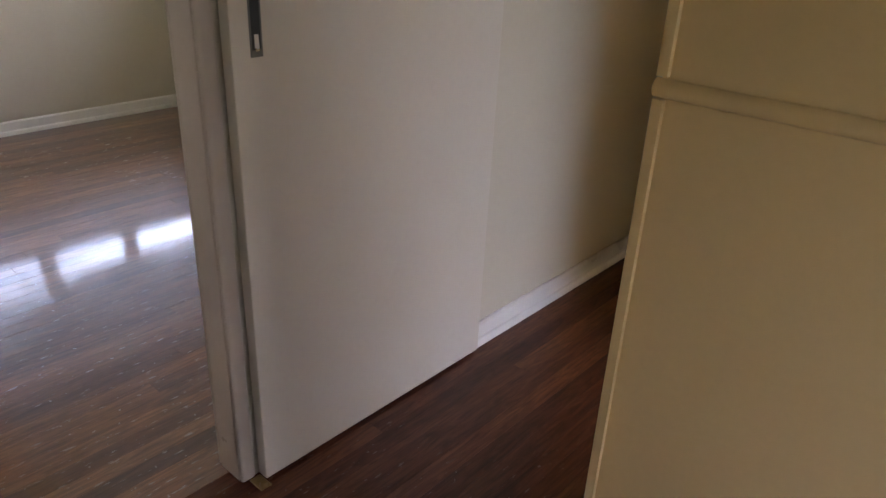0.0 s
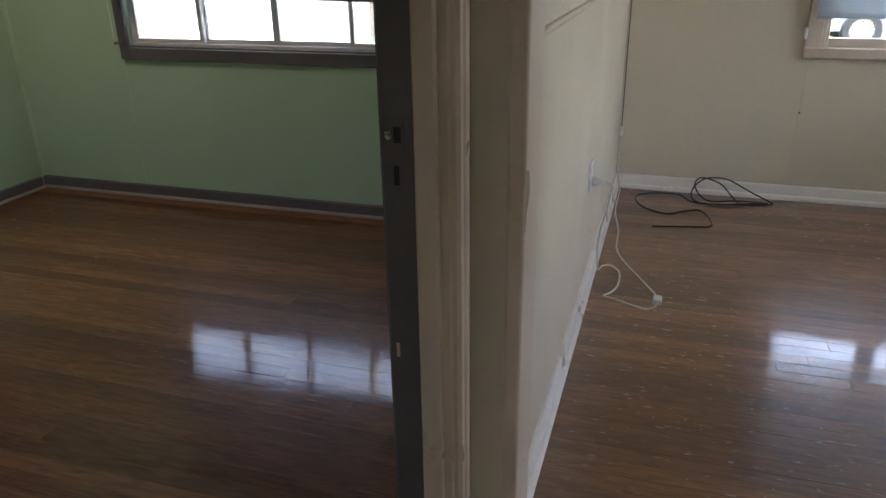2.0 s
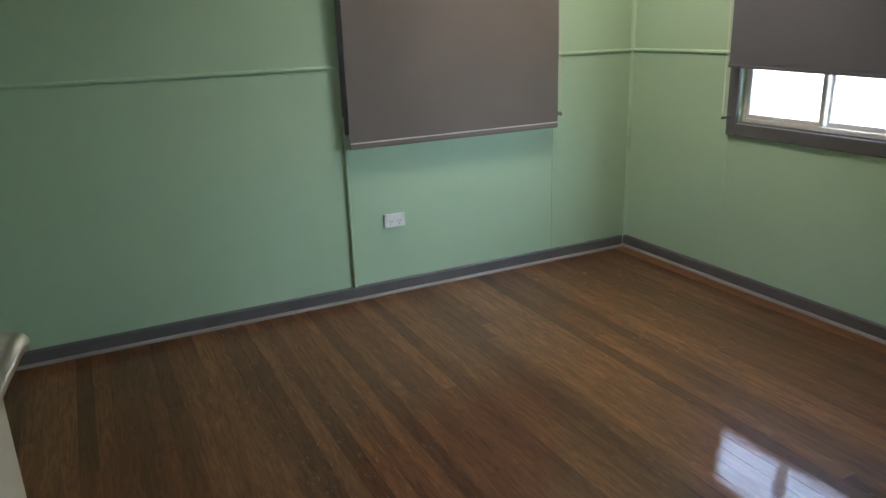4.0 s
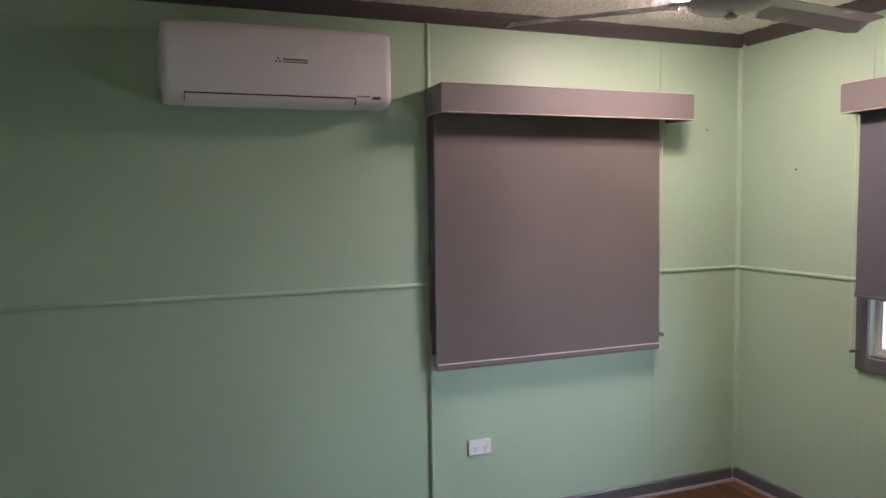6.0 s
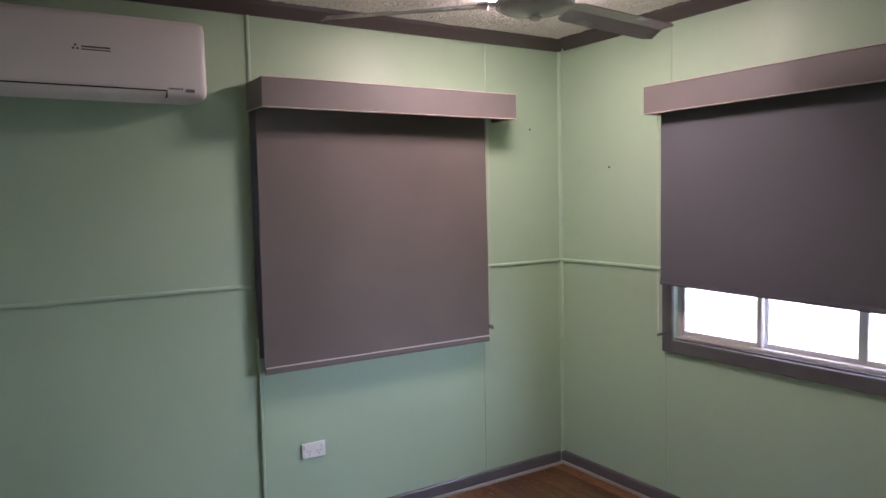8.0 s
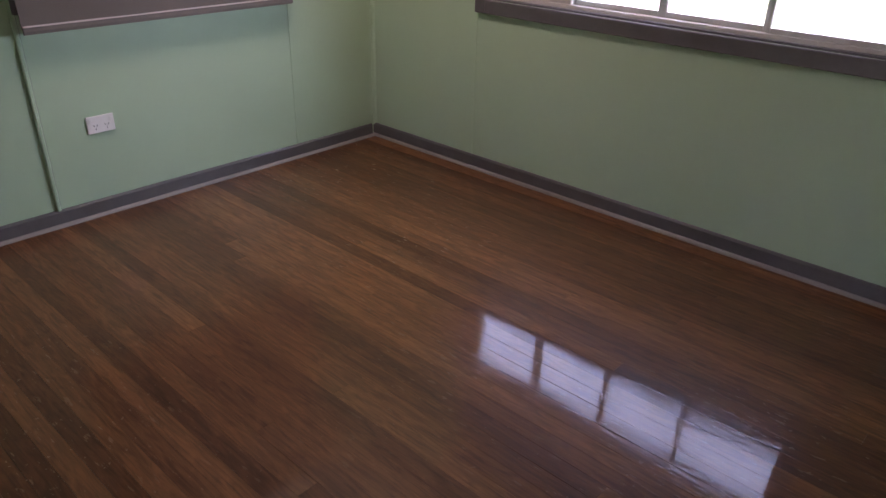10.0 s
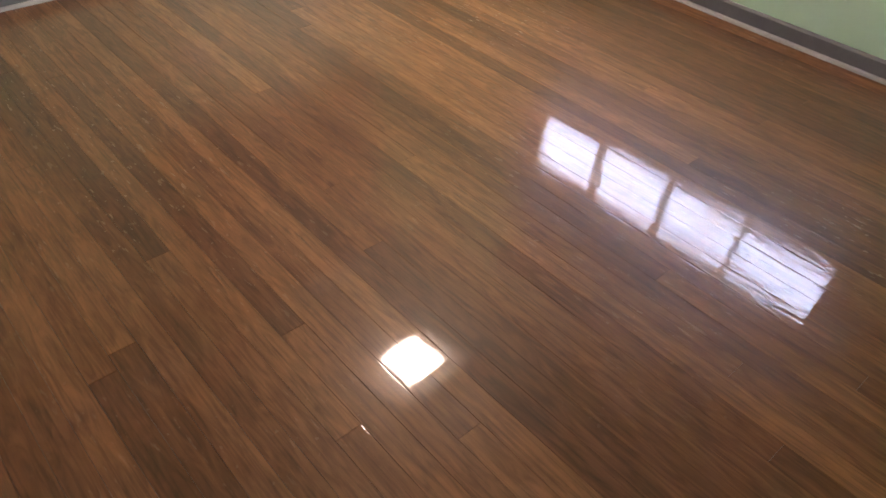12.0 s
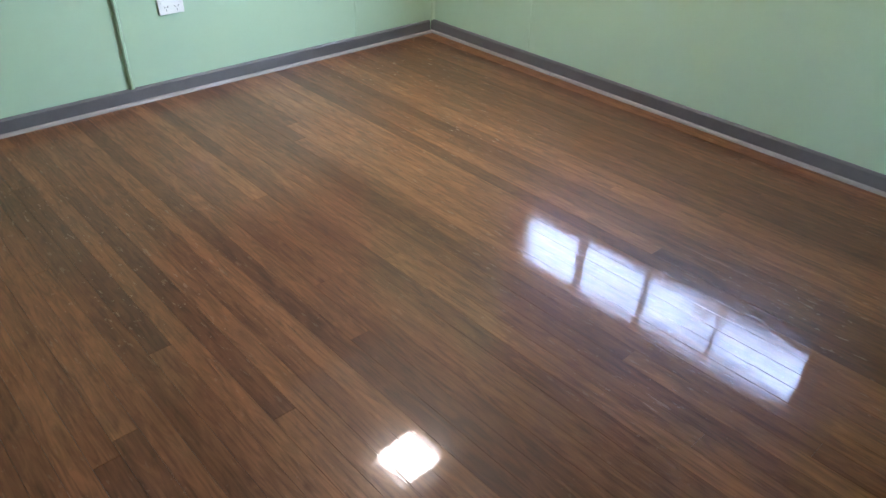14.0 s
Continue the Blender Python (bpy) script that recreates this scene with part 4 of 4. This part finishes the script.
# ---- ceiling fan ----
def ceiling_fan():
    cx, cy, cz = -2.65, -2.12, 2.159
    ob = thing("ceiling_fan", (cx, cy, TOP), "white three-blade ceiling fan at rest", "ceiling fan")
    at = (cx, cy, cz)
    part("canopy", lathe([(0, TOP - cz), (0.046, TOP - cz), (0.050, 0.22), (0.057, 0.15), (0.065, 0.09), (0.067, 0.080), (0.067, 0.074), (0, 0.074)], 36, at), FANWHITE, ob, smooth=True)
    # shade between canopy and motor is put into the collar's dark colour
    part("collar", lathe([(0.040, 0.076), (0.052, 0.070), (0.052, 0.054), (0.04, 0.050)], 32, at), DARKSLOT, ob, "collar coloured dark as the shadow under the canopy")
    part("motor_housing", lathe([(0, 0.058), (0.064, 0.058), (0.072, 0.054), (0.072, 0.040), (0.080, 0.037), (0.108, 0.028), (0.122, 0.024), (0.127, 0.018), (0.127, -0.002), (0.120, -0.005), (0.116, -0.005), (0.112, -0.009), (0.100, -0.015), (0.075, -0.021), (0.04, -0.025), (0, -0.026)], 48, at), FANWHITE, ob, smooth=True)
    part("bottom_cap", lathe([(0.010, -0.024), (0.010, -0.031), (0.019, -0.033), (0.021, -0.037), (0.015, -0.043), (0, -0.044)], 24, at), FANWHITE, ob, smooth=True)
    toward = pose(cx, cy, cz, 0, 0, 48)
    bm = boxes((0.050, 0.0632, -0.004, 0.003, 0.112, 0.142), bevel=0.001)
    bm.transform(toward)
    part("slot", bm, DARKSLOT, ob, "dark slot in the canopy")
    bm = boxes((0.050, 0.0622, 0.007, 0.021, 0.116, 0.138), bevel=0.0005)
    bm.transform(toward)
    part("label", bm, WHITE, ob, "small white sticker")
    for i, a in enumerate((-44, 76, 187)):
        bm = bmesh.new()
        n = 16
        up, dn = [], []
        for j in range(n + 1):
            s = j / n
            r = 0.150 + s * 0.56
            w0, w1 = -0.056 - 0.008 * s, 0.056 + 0.012 * s
            if j == n:
                w0, w1 = w0 + 0.012, w1 - 0.02
            if j == 0:
                w0, w1 = w0 + 0.02, w1 - 0.02
            up.append((bm.verts.new((r, w0, 0.014)), bm.verts.new((r, 0, 0.009)), bm.verts.new((r, w1, -0.018))))
            dn.append((bm.verts.new((r, w0, 0.011)), bm.verts.new((r, 0, 0.006)), bm.verts.new((r, w1, -0.021))))
        for p, q in zip(up, up[1:]):
            bm.faces.new((p[0], q[0], q[1], p[1]))
            bm.faces.new((p[1], q[1], q[2], p[2]))
        for p, q in zip(dn, dn[1:]):
            bm.faces.new((p[0], p[1], q[1], q[0]))
            bm.faces.new((p[1], p[2], q[2], q[1]))
        for j in range(n):
            bm.faces.new((up[j][0], dn[j][0], dn[j + 1][0], up[j + 1][0]))
            bm.faces.new((up[j][2], up[j + 1][2], dn[j + 1][2], dn[j][2]))
        for j in (0, n):
            bm.faces.new((up[j][0], up[j][1], dn[j][1], dn[j][0]))
            bm.faces.new((up[j][1], up[j][2], dn[j][2], dn[j][1]))
        bmesh.ops.recalc_face_normals(bm, faces=bm.faces)
        bm.transform(pose(cx, cy, cz + 0.012, 0, 0, a))
        b = part("blade", bm, FANWHITE, ob, "long white metal blade", smooth=False)
        bm = boxes((0.095, 0.185, -0.022, 0.022, 0.006, 0.011), bevel=0.002)
        bm.transform(pose(cx, cy, cz + 0.010, 0, 0, a))
        part("blade_arm", bm, FANWHITE, ob)
    settle(ob)


ceiling_fan()


def rounded_square(cx, cy, rows, n=6):
    """A soft-cornered square body; rows: half width, corner radius and height of each ring, closed at both ends."""
    bm = bmesh.new()
    rings = []
    for w, r, z in rows:
        ring = []
        for q in range(4):
            mx, my = ((1, 1), (-1, 1), (-1, -1), (1, -1))[q]
            for i in range(n + 1):
                a = math.pi / 2 * (q + i / n)
                ring.append(bm.verts.new((cx + mx * (w - r) + r * math.cos(a), cy + my * (w - r) + r * math.sin(a), z)))
        rings.append(ring)
    k = len(rings[0])
    for a, b in zip(rings, rings[1:]):
        for i in range(k):
            bm.faces.new((a[i], a[(i + 1) % k], b[(i + 1) % k], b[i]))
    bm.faces.new(rings[0])
    bm.faces.new(rings[-1])
    bmesh.ops.recalc_face_normals(bm, faces=bm.faces)
    return bm


def ceiling_light():
    cx, cy = -3.045, -2.605
    ob = thing("ceiling_light", (cx, cy, TOP), "lit square white ceiling light behind the fan", "ceiling light")
    part("base", rounded_square(cx, cy, [(0.147, 0.03, TOP), (0.149, 0.03, TOP - 0.010), (0.147, 0.03, TOP - 0.034)]), WHITE, ob, smooth=True)
    part("diffuser", rounded_square(cx, cy, [(0.142, 0.03, TOP - 0.0342), (0.142, 0.032, TOP - 0.056), (0.132, 0.04, TOP - 0.070), (0.11, 0.04, TOP - 0.076)]), LAMPGLOW, ob, "glowing square diffuser", smooth=True)
    settle(ob)


ceiling_light()


# ---- power outlets, screws, cables ----
def outlet(m, label, switches):
    """A double outlet lying in the xz plane, facing +y, its centre at the origin."""
    ob = thing("power_outlet", (0, 0, 0), label, "power outlet", "power outlets")
    part("plate", boxes((-0.0575, 0.0575, 0, 0.010, -0.036, 0.036), bevel=0.003, seg=2), WHITE, ob)
    for s in (-1, 1):
        part("switch", boxes((s * 0.042 - 0.006, s * 0.042 + 0.006, 0.009, 0.014, 0.010, 0.026), bevel=0.0015), WHITE, ob, "small rocker switch")
        for dx, dz, turn in ((-0.007, -0.004, -30), (0.007, -0.004, 30), (0, -0.018, 0)):
            bm = boxes((-0.0012, 0.0012, 0.0095, 0.0106, -0.0045, 0.0045))
            bm.transform(pose(s * 0.024 + dx, 0, dz, 0, turn, 0))
            part("slot", bm, DARKSLOT, ob)
    ob.matrix_basis = m
    return ob


outlet(pose(-2.351, Y0, 0.396), "white plastic double power outlet on the green wall", True)
outlet(pose(-3.256, PC, 0.51, 0, 90, 0), "white plastic double power outlet mounted upright on the cream wall", True)

for name, loc, rot in (("wall_screw", (-3.68, Y0 + 0.001, 1.917), (-90, 0, 0)), ("wall_screw", (X0 + 0.001, -3.02, 1.694), (0, 90, 0)), ("wall_screw", (CX + 0.001, 0.858, 0.48), (0, 90, 0))):
    s = link(name, lathe([(0, 0.004), (0.004, 0.0035), (0.006, 0.0), (0, -0.004)], 12), INK, True)
    s.matrix_basis = pose(*loc, *rot)
    tagged(s, "small dark screw head stuck in the wall", "screw", "wall screws")

R = 0.0042
pl = thing("extension_lead", (-3.256, PC + 0.05, 0.0), "white extension lead plugged in and trailing on the floor", "extension lead")
part("plug", lathe([(0, 0.0), (0.018, 0.002), (0.019, 0.018), (0.012, 0.034), (0.006, 0.05), (0, 0.05)], 16), WHITE, pl, "white plug", smooth=True).matrix_basis = pose(-3.256, PC + 0.0105, 0.488, -90, 0, 0)
part("lead", tube([(-3.256, PC + 0.055, 0.488), (-3.265, PC + 0.085, 0.475), (-3.30, PC + 0.075, 0.39), (-3.33, PC + 0.045, 0.23), (-3.43, PC + 0.040, 0.07), (-3.53, PC + 0.040, R), (-3.575, -0.012, R), (-3.588, 0.025, R), (-3.52, 0.066, R), (-3.40, 0.070, R), (-3.32, 0.050, R), (-3.278, 0.022, R), (-3.262, 0.06, R), (-3.204, 0.176, R), (-3.215, 0.215, R), (-3.25, 0.232, R)], R, 10), WHITECORD, pl, smooth=True)
part("socket", boxes((-3.30, -3.25, 0.216, 0.250, 0.0, 0.026), bevel=0.006, seg=2), WHITE, pl, "white socket end")
settle(pl)
ph = thing("corner_cord", (-4.6, PC + 0.03, 0.0), "white cord running from the lead up the room corner", "cord")
part("lead", tube([(-3.30, 0.232, 0.010), (-3.36, 0.215, R), (-3.463, 0.165, R), (-3.64, 0.08, R), (-3.791, 0.032, R), (-4.034, 0.020, R), (-4.30, -0.018, R), (-4.55, -0.024, R), (-4.70, -0.026, 0.006), (-4.738, -0.034, 0.03), (-4.750, -0.046, 0.10), (-4.752, -0.048, 0.22), (-4.752, -0.048, 0.31)], R, 10), WHITECORD, ph, smooth=True)
part("joiner", lathe([(0, 0.0), (0.011, 0.002), (0.012, 0.022), (0.008, 0.026), (0.012, 0.030), (0.011, 0.052), (0, 0.055)], 16, (-4.752, -0.048, 0.305)), WHITE, ph, "white plastic joiner", smooth=True)
part("thin_lead", tube([(-4.752, -0.048, 0.36), (-4.755, -0.050, 0.9), (-4.752, -0.048, 1.6), (-4.755, -0.050, 2.40)], 0.003, 8), INK, ph, "thin dark lead up the corner", smooth=True)
settle(ph)
K = 0.0042
coil = [
    (-4.132, 0.178, K), (-4.17, 0.33, K), (-4.195, 0.445, K), (-4.26, 0.465, K), (-4.38, 0.44, K), (-4.44, 0.40, K), (-4.40, 0.32, K), (-4.343, 0.24, K), (-4.42, 0.12, K),
    (-4.565, 0.070, K), (-4.65, 0.11, K), (-4.67, 0.21, 0.010), (-4.65, 0.31, 0.012), (-4.55, 0.38, 0.010), (-4.56, 0.55, 0.010), (-4.62, 0.72, K), (-4.645, 0.785, K), (-4.67, 0.67, 0.055), (-4.69, 0.54, 0.112),
    (-4.69, 0.43, 0.105), (-4.66, 0.37, 0.05), (-4.58, 0.38, 0.012), (-4.54, 0.48, 0.010), (-4.59, 0.65, 0.012), (-4.63, 0.76, 0.010), (-4.62, 0.61, 0.014), (-4.59, 0.45, 0.014), (-4.65, 0.38, 0.07), (-4.69, 0.41, 0.11), (-4.67, 0.51, 0.09), (-4.63, 0.57, 0.04), (-4.57, 0.61, 0.012)]
tagged(link("antenna_cable", tube(coil, K, 8), BLACKRUBBER, True), "black antenna cable in loose coils on the boards", "cable")

# ---- outside ----
structure("ground", boxes((-300, 300, -300, 300, -0.7, -0.5)), GRASS, "mown green lawn", "ground")


def neighbour_house():
    ob = thing("neighbour_house", (-10, -9, -0.5), "pale weatherboard house side beyond the lawn", "house")
    part("wall", boxes((-13.0, -9.0, -13.0, -5.05, -0.5, 2.6)), NEIGHBOUR, ob)
    for i in range(18):
        part("weatherboard", sweep([(-9.0, 0), (-8.972, 0), (-8.985, 0.168), (-9.0, 0.168)], "y", -13.0, -5.05), NEIGHBOUR, ob).matrix_basis = Matrix.Translation((0, 0, -0.45 + 0.17 * i))
    part("corner_board", boxes((-9.02, -8.96, -5.13, -5.03, -0.5, 2.6)), NEIGHBOUR, ob)
    part("roof", sweep([(-13.4, 2.6), (-11.0, 3.9), (-8.6, 2.6)], "y", -13.3, -4.75), GREYBLIND, ob)
    settle(ob)


neighbour_house()
p = thing("verandah_post", (-6.5, -2.45, -0.5), "white painted square post on the lawn", "post")
part("shaft", boxes((-6.56, -6.44, -2.51, -2.39, -0.42, 3.0), bevel=0.006), NEIGHBOUR, p)
part("foot", boxes((-6.58, -6.42, -2.53, -2.37, -0.5, -0.42), bevel=0.004), STEEL, p)
settle(p)


def fence():
    ob = thing("paling_fence", (-19, -6, -0.5), "grey weathered timber fence across the lawn", "fence")
    for z in (-0.1, 0.55):
        part("rail", boxes((-19.04, -19.0, -22, 2, z, z + 0.08)), BARK, ob)
    data = boxes((-19.0, -18.982, 0, 0.11, -0.5, 0.85))
    first = part("paling", data, BARK, ob)
    first.location = (0, -22, 0)
    for i in range(1, 150):
        o = first.copy()
        scene.collection.objects.link(o)
        o.location = (0, -22 + i * 0.16, random.uniform(-0.03, 0.0))
    settle(ob)


fence()


def tree(x, y, lean, h):
    ob = thing("tree", (x, y, -0.5), "slender grey-barked tree with a loose green crown", "tree", "trees beyond the lawn")
    tx, ty = x + lean, y + lean * 0.5
    trunk = bmesh.new()
    rings = []
    for i in range(9):
        s = i / 8
        r = 0.10 * (1 - 0.75 * s)
        c = Vector((x + lean * s + 0.08 * math.sin(4 * s + x), y + lean * 0.5 * s, -0.5 + h * s))
        rings.append([trunk.verts.new(c + Vector((r * math.cos(k * math.pi / 4), r * math.sin(k * math.pi / 4), 0))) for k in range(8)])
    for a, b in zip(rings, rings[1:]):
        for k in range(8):
            trunk.faces.new((a[k], a[(k + 1) % 8], b[(k + 1) % 8], b[k]))
    for i in range(6):
        s = 0.45 + 0.09 * i
        c = Vector((x + lean * s, y + lean * 0.5 * s, -0.5 + h * s))
        e = c + Vector((random.uniform(-1.1, 1.1), random.uniform(-1.1, 1.1), random.uniform(0.5, 1.1)))
        limb = tube([c, (c + e) / 2 + Vector((0, 0, 0.1)), e], 0.025, 5, 4)
        me = bpy.data.meshes.new("limb")
        limb.to_mesh(me)
        limb.free()
        trunk.from_mesh(me)
        bpy.data.meshes.remove(me)
    part("trunk", trunk, BARK, ob, smooth=True)
    crown = bmesh.new()
    for i in range(420):
        c = Vector((tx, ty, -0.5 + h)) + Vector((random.gauss(0, 0.9), random.gauss(0, 0.9), random.gauss(-0.1, 0.55)))
        m = Matrix.LocRotScale(c, Euler([random.uniform(0, 6.28) for _ in range(3)]), (0.13, 0.07, 1))
        q = [crown.verts.new(m @ Vector(v)) for v in ((-1, 0, 0), (0, -0.7, 0.04), (1, 0, 0), (0, 0.7, 0.04))]
        crown.faces.new(q)
    part("crown", crown, LEAF, ob)
    settle(ob)


for x, y, lean, h in ((-15.5, -7.2, 0.7, 4.6), (-16.2, -6.4, -0.5, 5.0), (-15.8, -5.6, 0.9, 4.3), (-17.0, -4.9, 0.4, 4.8), (-17.5, -8.4, -0.6, 5.2)):
    tree(x, y, lean, h)


def parked_car():
    x, y = -16.3, 4.6
    ob = thing("parked_car", (x, y, -0.5), "pale silver parked car beside the lawn", "car")
    g = -0.5
    prof = [(-2.15, 0.32), (-2.2, 0.75), (-1.9, 1.0), (-1.45, 1.05), (-0.95, 1.62), (0.95, 1.66), (1.75, 1.12), (2.1, 1.02), (2.15, 0.35)]
    bm = bmesh.new()
    rings = []
    for d, k in ((0.86, 0.93), (0.80, 1.0), (-0.80, 1.0), (-0.86, 0.93)):
        rings.append([bm.verts.new((x + d * (0.82 if v > 1.1 else 1), y + u * k, g + v)) for u, v in prof])
    n = len(prof)
    for a, b in zip(rings, rings[1:]):
        for i in range(n):
            bm.faces.new((a[i], a[(i + 1) % n], b[(i + 1) % n], b[i]))
    bm.faces.new(rings[0])
    bm.faces.new(rings[-1])
    bmesh.ops.recalc_face_normals(bm, faces=bm.faces)
    part("body", bm, CARPAINT, ob)
    part("side_window", boxes((x + 0.70, x + 0.735, y - 0.95, y - 0.05, g + 1.14, g + 1.52), bevel=0.01), DARKSLOT, ob)
    part("side_window", boxes((x + 0.70, x + 0.735, y + 0.05, y + 1.0, g + 1.14, g + 1.52), bevel=0.01), DARKSLOT, ob)
    for dy in (-1.3, 1.3):
        for s in (1, -1):
            w = part("wheel", lathe([(0.20, -0.11), (0.31, -0.11), (0.34, -0.07), (0.34, 0.07), (0.31, 0.11), (0.20, 0.11)], 28), TYRE, ob, smooth=True)
            w.matrix_basis = pose(x + s * 0.80, y + dy, g + 0.34, 0, 90, 0)
            r = part("rim", lathe([(0, -0.08), (0.2, -0.10), (0.21, 0.10), (0, 0.08)], 24), STEEL, ob, smooth=True)
            r.matrix_basis = pose(x + s * 0.81, y + dy, g + 0.34, 0, 90, 0)
    settle(ob)


parked_car()


# ---- floor boards ----
def boards(floor, x0, x1, y0, y1, material, w=0.0615, seed=1, first=0.0465):
    rnd = random.Random(seed)
    x, i = x0, 0
    while x < x1 - 0.005:
        e = min(x + (w if i else first), x1)
        i += 1
        y = y0
        step = rnd.uniform(0.5, 3.4)
        while y < y1 - 0.01:
            b = min(y + step, y1)
            if y1 - b < 0.35:
                b = y1
            bm = bmesh.new()
            g, c = 0.00018, 0.0003
            lift = rnd.uniform(-0.00025, 0.00025)
            lo = [bm.verts.new((u, v, -0.018)) for u, v in ((x + g, y + g), (e - g, y + g), (e - g, b - g), (x + g, b - g))]
            mi = [bm.verts.new((u, v, -0.0014 + lift)) for u, v in ((x + g, y + g), (e - g, y + g), (e - g, b - g), (x + g, b - g))]
            hi = [bm.verts.new((u, v, lift)) for u, v in ((x + g + c, y + g + c), (e - g - c, y + g + c), (e - g - c, b - g - c), (x + g + c, b - g - c))]
            for a, q in ((lo, mi), (mi, hi)):
                for k in range(4):
                    bm.faces.new((a[k], a[(k + 1) % 4], q[(k + 1) % 4], q[k]))
            bm.faces.new(hi)
            part("plank", bm, material, floor)
            y = b
            step = rnd.uniform(1.1, 3.6)
        x = e


fg = structure("floor", boxes((X0 - 0.02, XE + 0.02, Y0 - 0.02, GN + 0.02, -0.06, -0.019)), SUBFLOOR, "dark varnished hardwood board floor with scuffs", "floor")
boards(fg, X0, XE, Y0, GN, FLOORG, seed=4)
fc = structure("floor", boxes((CX - 0.02, HI, PC - 0.02, CN + 0.02, -0.06, -0.019)), SUBFLOOR, "dark hardwood board floor with worn varnish", "floor")
boards(fc, CX, HI + 0.02, PC - 0.055, CN, FLOORC, seed=7)
fh = structure("floor", boxes((HI, 1.4, GN + 0.02, 4.7, -0.06, -0.0195)), SUBFLOOR, "dark red-brown varnished hall boards", "floor")
boards(fh, HI + 0.02, YX + 0.08, GN, 4.7, FLOORH, seed=9)
boards(fh, YX + 0.08, 1.4, GN, YY + 0.05, FLOORH, seed=12)
